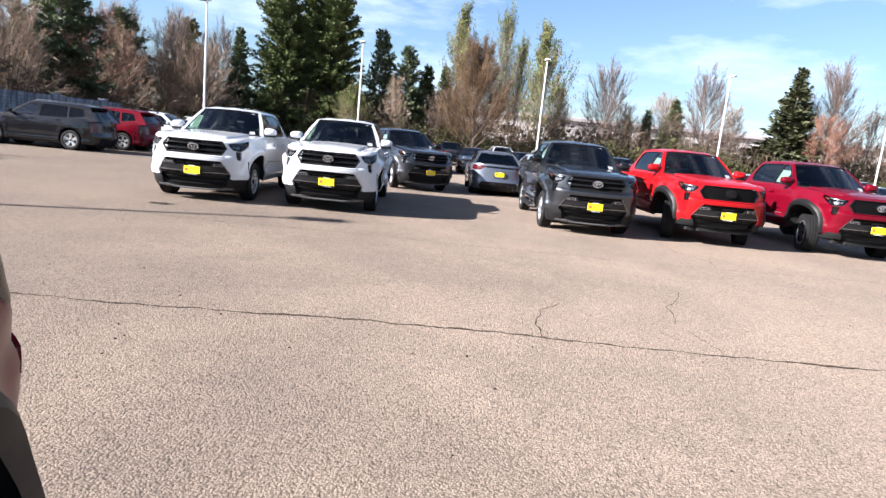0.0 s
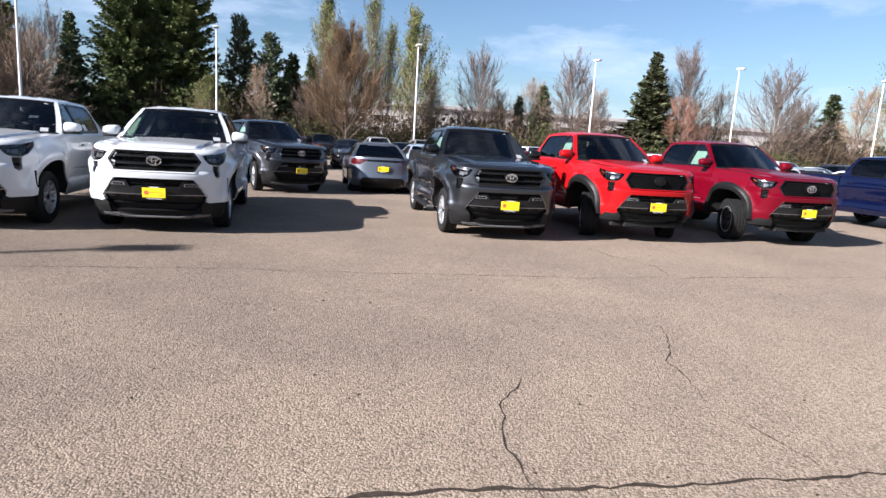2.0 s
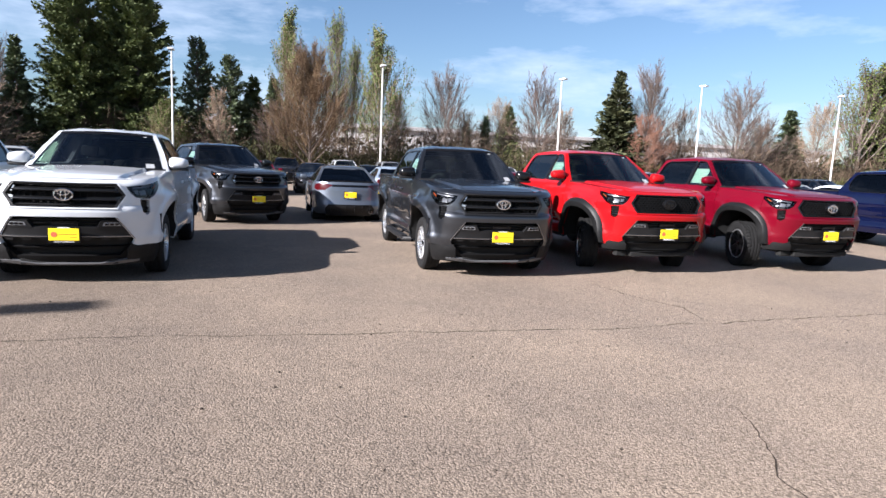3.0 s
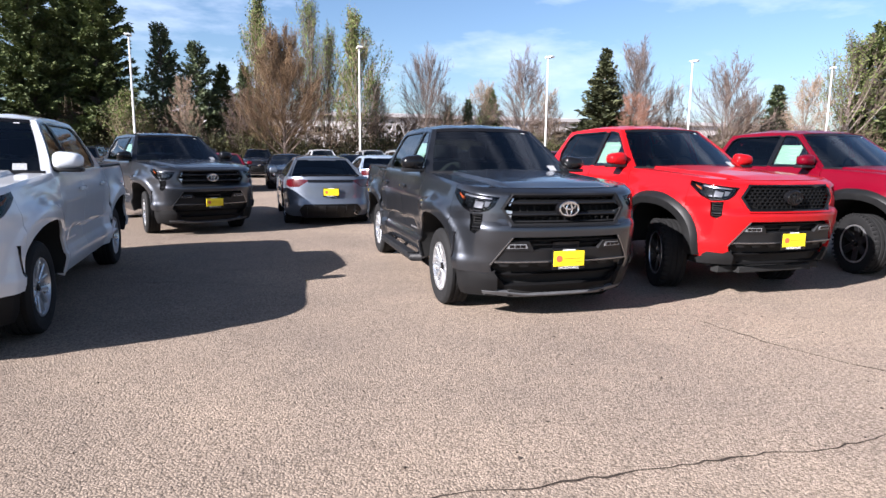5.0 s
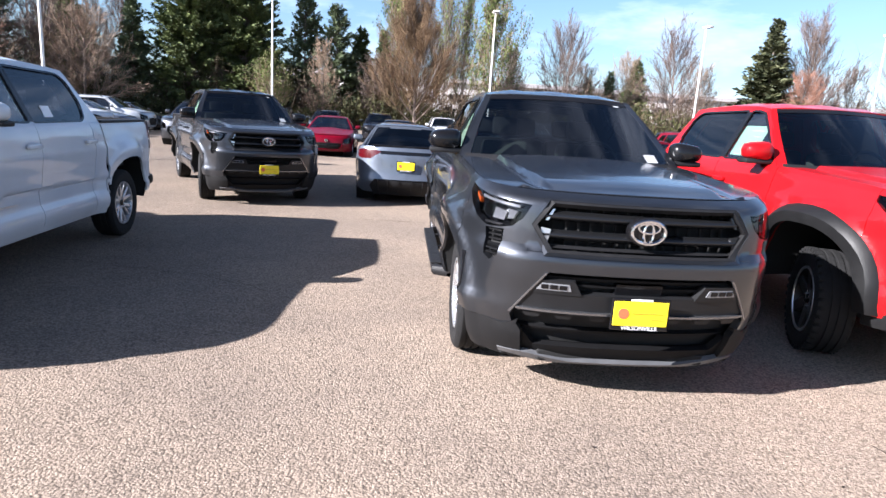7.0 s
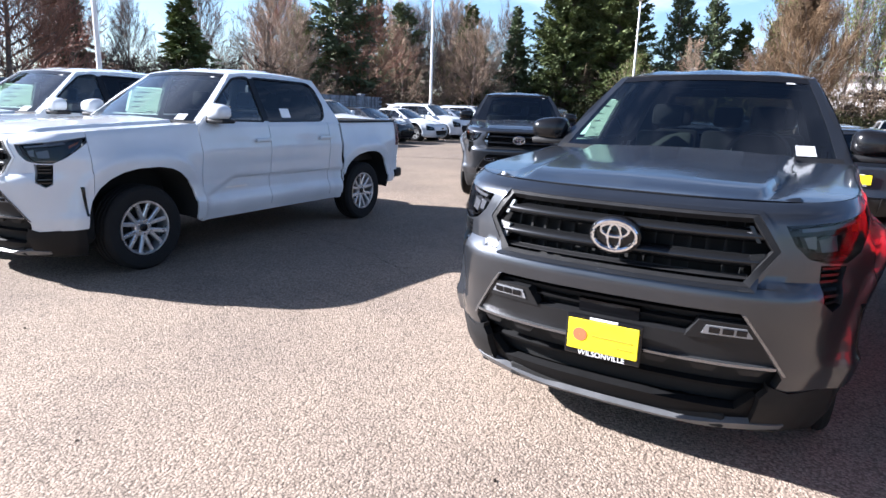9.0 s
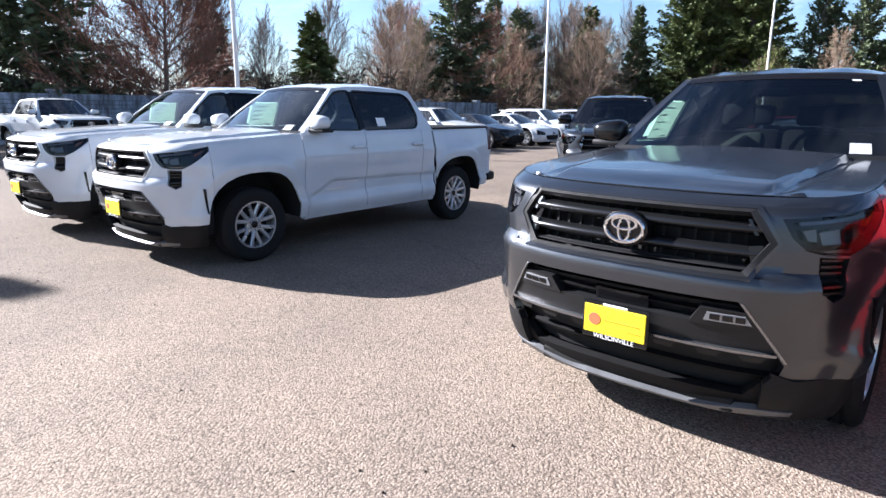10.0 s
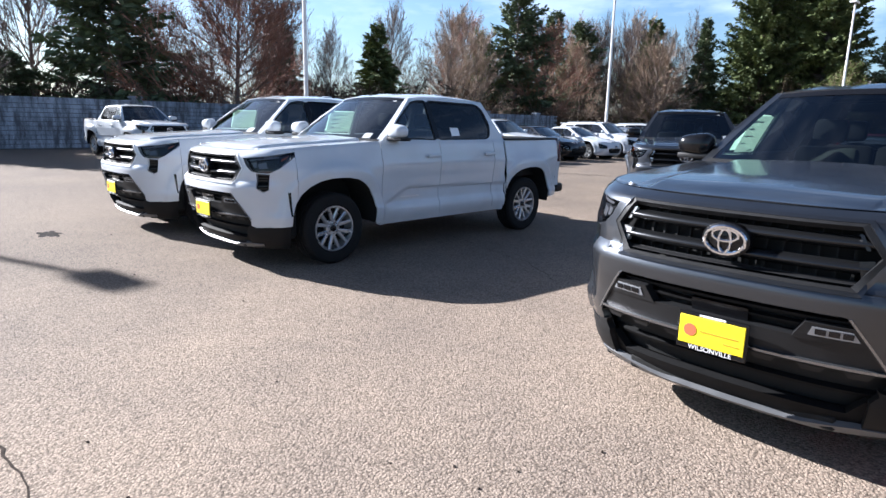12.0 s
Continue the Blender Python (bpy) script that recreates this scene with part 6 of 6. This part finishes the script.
def shed():
    root = thing("warehouse", "long low pale warehouse behind the trees", "building")
    bm = box_bm(-20, 120, 108, 140, 0, 7.6)
    part("wall", bm, "wall_white", root, smooth=0)
    part("roof", box_bm(-20.6, 120.6, 107.4, 140.6, 7.6, 8.3, bevel=0.05), "roof_grey", root, smooth=0)
    me = finish("window", box_bm(-1.6, 1.6, -0.06, 0.05, -0.6, 0.6, bevel=0.03), "gloss_black", 0)
    for x in np.arange(-14, 118, 9.0):
        share("window", me, root, pose(x, 108, 5.2))


shed()

# ---- vehicles in the display row ----
P_STREET = truck("pickup", "dark grey double-cab pickup with silver wheels, parked nose out", M["grey"], step=True)
P_STREET.matrix_world = pose(3.4, 5.4, 0, 0, 0, -1)
p = truck("pickup", "white double-cab pickup with silver wheels, parked nose out", M["white"])
p.matrix_world = pose(-1.876, 5.30, 0, 0, 0, 1.1)
q = copy_thing(p, pose(-4.40, 5.17, 0, 0, 0, 1))
b = truck("pickup", "dark grey double-cab pickup with front wheels turned, standing in the lane", M["grey"], steer=-10)
b.matrix_world = pose(0.05, 12.4, 0, 0, 0, 24)
o = truck("pickup", "bright orange-red pickup with black wheel flares", M["orange"], trim="trail", steer=-20)
o.matrix_world = pose(6.13, 5.55, 0)
d = truck("pickup", "deep red pickup with black wheel flares and black wheels", M["red"], trim="trail", steer=-14)
d.matrix_world = pose(9.19, 5.53, 0)
v = copy_thing(d, pose(-1.67, -5.0, 0, 0, 0, 180))
tagged(v, "deep red pickup with black wheel flares, facing the display row")
u = recolour(copy_thing(p, pose(15.4, 6.3, 0, 0, 0, 2)), M["blue"])
tagged(u, "dark blue double-cab pickup with silver wheels")
w = copy_thing(p, pose(-17.3, 10.8, 0, 0, 0, 94))
tagged(w, "older white pickup parked by the block wall", group="cars by the block wall")

# ---- cars behind ----
SEDAN = car("sedan", "blue-grey saloon parked tail out with a yellow dealer plate", M["steel_blue"])
SEDAN.matrix_world = pose(2.30, 17.85, 0, 0, 0, 180)
SUV = car("suv", "black sport utility with silver wheels, its nose to the block wall", M["black"], "suv", group="cars by the block wall", board="")
SUV.matrix_world = pose(-16.52, 16.63, 0, 0, 0, -90)
FSEDAN = car("sedan", "red saloon facing the lane", M["red"], board="")
FSEDAN.matrix_world = pose(-0.26, 24.5, 0, 0, 0, 0)


def more(src, x, y, rz, body, label, group="cars parked at the back"):
    tagged(recolour(copy_thing(src, pose(x, y, 0, 0, 0, rz)), M[body]), label, group=group)


NAMES = {"white": "white", "black": "black", "silver": "silver", "blue": "dark blue", "red": "deep red", "grey": "dark grey", "light_blue": "pale blue", "steel_blue": "blue-grey", "bronze": "grey-brown"}


def lot(src, rows, what, where, group):
    for x, y, rz, body in rows:
        more(src, x, y, rz, body, NAMES[body] + " " + what + " " + where, group)


lot(SUV, [(-16.02, 19.33, -90, "red")], "sport utility with its nose", "to the block wall", "cars by the block wall")
lot(SUV, [(-10.19, 22.34, 90, "white"), (-9.95, 30.12, 90, "white"), (-10.01, 35.24, 90, "silver")], "sport utility parked", "in the side row", "cars in the side row")
lot(FSEDAN, [(-10.08, 24.91, 90, "black"), (-9.87, 27.47, 90, "white"), (-9.93, 32.68, 90, "steel_blue"), (-9.99, 37.89, 90, "black")], "saloon parked nose out", "in the side row", "cars in the side row")
lot(FSEDAN, [(-2.7, 25.2, 0, "blue"), (2.33, 25.89, 0, "black"), (5.14, 26.14, 0, "black"), (18.12, 26.49, 0, "white"), (26.3, 26.84, 0, "silver"), (31.58, 26.78, 0, "white")], "saloon facing the lane", "in the back row", "cars in the back row")
lot(SUV, [(-5.51, 25.5, 0, "grey"), (7.86, 26.37, 0, "silver"), (10.58, 26.03, 0, "grey"), (15.41, 26.66, 0, "red"), (21.02, 26.51, 0, "white"), (23.71, 26.91, 0, "black"), (28.9, 26.57, 0, "white"), (34.45, 27.0, 0, "grey")], "sport utility facing the lane", "in the back row", "cars in the back row")
lot(SUV, [(-4.67, 37.03, 0, "black"), (-1.74, 37.3, 0, "grey"), (1.3, 37.18, 0, "black"), (5.12, 37.45, 0, "white"), (8.27, 37.32, 0, "silver"), (11.4, 37.56, 0, "black"), (16.7, 37.43, 0, "white"), (20.02, 37.66, 0, "grey"), (26.86, 37.53, 0, "white"), (32.7, 37.57, 0, "silver"), (38.52, 37.62, 0, "white")], "sport utility", "parked in the last row", "cars in the last row")
lot(SEDAN, [(4.95, 24.03, 180, "light_blue"), (7.56, 18.53, 180, "red"), (4.94, 18.39, 180, "grey"), (10.18, 18.36, 180, "black"), (13.09, 18.39, 180, "white"), (18.76, 18.82, 180, "silver"), (21.54, 18.84, 180, "white"), (24.61, 19.05, 180, "steel_blue"), (27.86, 19.08, 180, "white")], "saloon parked tail out", "with a yellow dealer plate", "cars behind the display row")

# ---- trees ----
BARE = {
    "red": [bare_tree(21, 10.0, 0.85, "bark", "twig_red", leaves=4, buds="twig_red", thick=1.5, sprigs=3, upright=0.03, climb=0.4), bare_tree(24, 10.0, 0.95, "bark", "twig_red", leaves=5, buds="twig_red", thick=1.5, upright=0.03, climb=0.4)],
    "russet": [bare_tree(26, 10.0, 0.72, "bark", "twig_russet", leaves=20, buds="twig_russet", limbs=46, thick=1.3, sprigs=5), bare_tree(28, 10.0, 1.15, "bark", "twig_red", leaves=14, buds="twig_red", limbs=38, thick=1.6, sprigs=4, upright=0.0)],
    "brown": [bare_tree(31, 10.0, 0.95, "bark", "twig_brown", limbs=26, thick=1.5, leaves=1, buds="twig_brown", upright=0.02, climb=0.35), bare_tree(34, 10.0, 1.05, "bark", "twig_brown", leaves=2, buds="twig_brown", thick=1.4, sprigs=3, limbs=28, upright=0.02, climb=0.35)],
    "pale": [bare_tree(41, 10.0, 0.70, "bark", "twig_pale", thick=1.15, sprigs=4, limbs=30, climb=0.7), bare_tree(44, 10.0, 0.78, "bark", "twig_pale", thick=1.15, sprigs=4, limbs=30, climb=0.7)],
    "leafing": [bare_tree(51, 12.0, 0.36, "pale_bark", "twig_brown", leaves=6, upright=0.14, sprigs=2), bare_tree(54, 12.0, 0.36, "pale_bark", "twig_pale", leaves=3, upright=0.12, sprigs=2)],
}
FIR = [fir_tree(61, 12.0, 3.0, dense=0.85), fir_tree(64, 12.0, 3.2, droop=0.35, blunt=0.7, dense=0.85), fir_tree(67, 12.0, 2.4, "needles_blue", dense=0.85), fir_tree(69, 12.0, 4.0, "needles_blue", droop=0.12, blunt=0.55, dense=0.6, size=0.62, fine=1.5), fir_tree(76, 12.0, 3.8, "needles_dark", droop=0.12, blunt=1.05, dense=0.9), fir_tree(81, 12.0, 5.0, "needles_blue", droop=0.22, blunt=0.95, dense=0.55, size=0.7, fine=1.3)]
BIG = [fir_tree(71, 16.0, 5.2, "needles", droop=0.05, bare=0.02, blunt=0.45, dense=1.2, size=0.48, fine=2.5), fir_tree(74, 16.0, 5.0, "needles", droop=0.1, bare=0.02, blunt=0.5, dense=1.2, size=0.48, fine=2.5)]
LBL = {"red": "leafless tree with reddish budding twigs", "russet": "bare tree with a dense russet crown of fine twigs", "brown": "leafless tree with dense brown twigs", "pale": "leafless tree with pale pinkish twigs", "leafing": "slender tree with sparse young green leaves"}
rt = random.Random(9)


def bare_at(kind, k, x, y, h, half):
    plant("tree", LBL[kind], "tree", BARE[kind][k], x, y, h, half, rt.uniform(0, 6.28))


def fir_at(k, x, y, h, half, big=False):
    plant("fir_tree", "tall dark green fir with drooping boughs" if not big else "massive dense dark green conifer", "tree", (BIG if big else FIR)[k], x, y, h, half, rt.uniform(0, 6.28))


# beyond the lane at the end of the lot
for k, x, y, h, hw in ((0, -18.4, 68.6, 19.8, 4.5), (1, -13.1, 69.8, 21.3, 4.8), (0, -15.9, 74.6, 21.9, 4.9)):
    fir_at(k, x, y, h, hw, big=True)
for k, x, y, h, hw in ((3, -7.4, 70.9, 14.4, 2.8), (3, -4.0, 70.0, 12.6, 2.9), (0, -1.7, 75.0, 11.3, 2.4), (2, 0.6, 86.8, 12.6, 2.2), (2, 26.9, 73.5, 8.2, 1.3), (2, 25.0, 75.5, 7.5, 1.3), (4, 43.1, 68.8, 14.5, 4.1), (2, -23.2, 66.7, 12.3, 1.9), (0, 89.3, 70.1, 21.5, 4.4), (0, 38.1, 94.3, 12.1, 2.9), (3, -42.7, 68.0, 15.2, 3.4), (2, 76.4, 75.0, 12.2, 2.9)):
    fir_at(k, x, y, h, hw)
for kind, k, x, y, h, hw in (("russet", 0, 4.1, 61.4, 13.9, 4.5), ("leafing", 0, 2.7, 73.1, 19.5, 2.9), ("leafing", 1, 7.5, 71.3, 19.6, 2.8), ("leafing", 0, 12.3, 69.4, 17.4, 3.2), ("leafing", 1, 9.9, 74.3, 16.7, 2.7), ("pale", 0, 20.2, 69.5, 14.0, 3.7), ("pale", 1, 33.1, 69.7, 14.8, 5.1), ("brown", 1, 28.9, 73.6, 10.8, 3.9), ("pale", 0, 48.3, 69.8, 17.1, 4.5), ("pale", 1, 62.2, 69.9, 16.1, 6.3), ("brown", 0, 76.0, 70.0, 13.1, 5.1), ("leafing", 1, 84.8, 70.1, 20.1, 6.3), ("red", 1, 45.0, 65.9, 9.3, 3.9), ("brown", 0, 55.2, 72.8, 11.2, 4.1), ("pale", 1, 70.0, 73.9, 12.2, 4.4), ("brown", 1, -4.7, 65.1, 8.8, 2.5), ("leafing", 0, -9.2, 63.0, 7.2, 2.7), ("pale", 0, 97.6, 74.1, 13.6, 4.9), ("brown", 0, 15.5, 73.4, 10.4, 3.4), ("brown", 1, 38.4, 73.7, 10.3, 3.4), ("red", 1, 52.3, 73.8, 9.8, 3.4), ("brown", 0, -25.9, 64.7, 11.7, 3.7), ("brown", 1, -34.4, 60.5, 13.1, 3.9), ("brown", 0, -30.1, 65.5, 13.7, 4.1), ("brown", 1, -41.8, 62.2, 14.1, 4.5), ("red", 0, -46.5, 56.1, 14.5, 4.9), ("pale", 1, -27.9, 74.4, 15.3, 3.9), ("pale", 0, -38.7, 72.1, 15.7, 4.4), ("brown", 0, 24.0, 71.5, 8.8, 3.4), ("brown", 1, 67.1, 70.9, 9.7, 3.9), ("leafing", 1, 16.4, 79.3, 11.9, 2.0), ("pale", 0, 0.2, 67.2, 8.3, 2.4)):
    bare_at(kind, k, x, y, h, hw)
# behind the block wall
for k, x, y, h, hw in ((5, -30.8, 13.7, 12.6, 3.7), (5, -31.0, 3.0, 11.0, 3.6), (1, -31.5, -3.5, 11.5, 4.0), (3, -32.5, 9.0, 4.5, 2.3), (0, -31.8, 31.4, 8.4, 2.2), (3, -32.2, 47.7, 14.7, 3.6), (3, -32.5, 58.6, 11.8, 3.5), (0, -29.4, 67.8, 13.1, 3.3), (2, -35.5, 25.7, 8.1, 2.1)):
    fir_at(k, x, y, h, hw)
for kind, k, x, y, h, hw in (("russet", 1, -29.9, 19.4, 11.0, 6.4), ("red", 0, -34.9, 16.5, 11.3, 3.8), ("pale", 0, -34.5, 24.5, 10.5, 3.4), ("pale", 1, -32.6, 28.0, 8.7, 2.5), ("brown", 0, -31.6, 37.9, 10.6, 4.6), ("pale", 1, -34.5, 34.9, 11.6, 3.6), ("brown", 1, -32.6, 42.9, 9.7, 4.0), ("red", 0, -30.6, 49.9, 11.2, 4.6), ("brown", 0, -30.5, 56.2, 10.0, 4.4), ("pale", 0, -28.0, 59.6, 12.5, 4.1), ("brown", 1, -24.1, 58.6, 9.5, 4.8), ("red", 1, -36.4, 44.0, 11.2, 3.8), ("pale", 1, -31.4, 3.6, 11.6, 4.3), ("pale", 0, -38.2, 11.2, 12.7, 4.3), ("brown", 0, -32.3, -5.9, 9.5, 4.3), ("red", 0, -31.2, -15.4, 9.3, 4.3), ("leafing", 0, -34.0, 45.0, 9.8, 2.5), ("leafing", 0, -28.9, 63.9, 10.1, 3.9)):
    bare_at(kind, k, x, y, h, hw)
brush_bank("undergrowth", "tangled olive and brown undergrowth along the end of the lot", -30, 105, 63, 70, 3.6, 20000, 3, "brush", 0.28, 0.30)
brush_bank("undergrowth", "brown leafless thicket along the end of the lot", -30, 105, 66, 72, 5.5, 20000, 8, "thicket", 0.9, 0.05)
brush_bank("undergrowth", "brown thicket behind the block wall", -35.5, -28.6, -20, 62, 4.2, 20000, 4, "thicket", 0.7, 0.07)
brush_bank("undergrowth", "dark thicket among the distant trees", -60, 130, 76, 84, 5.6, 14000, 6, "brush", 0.6)
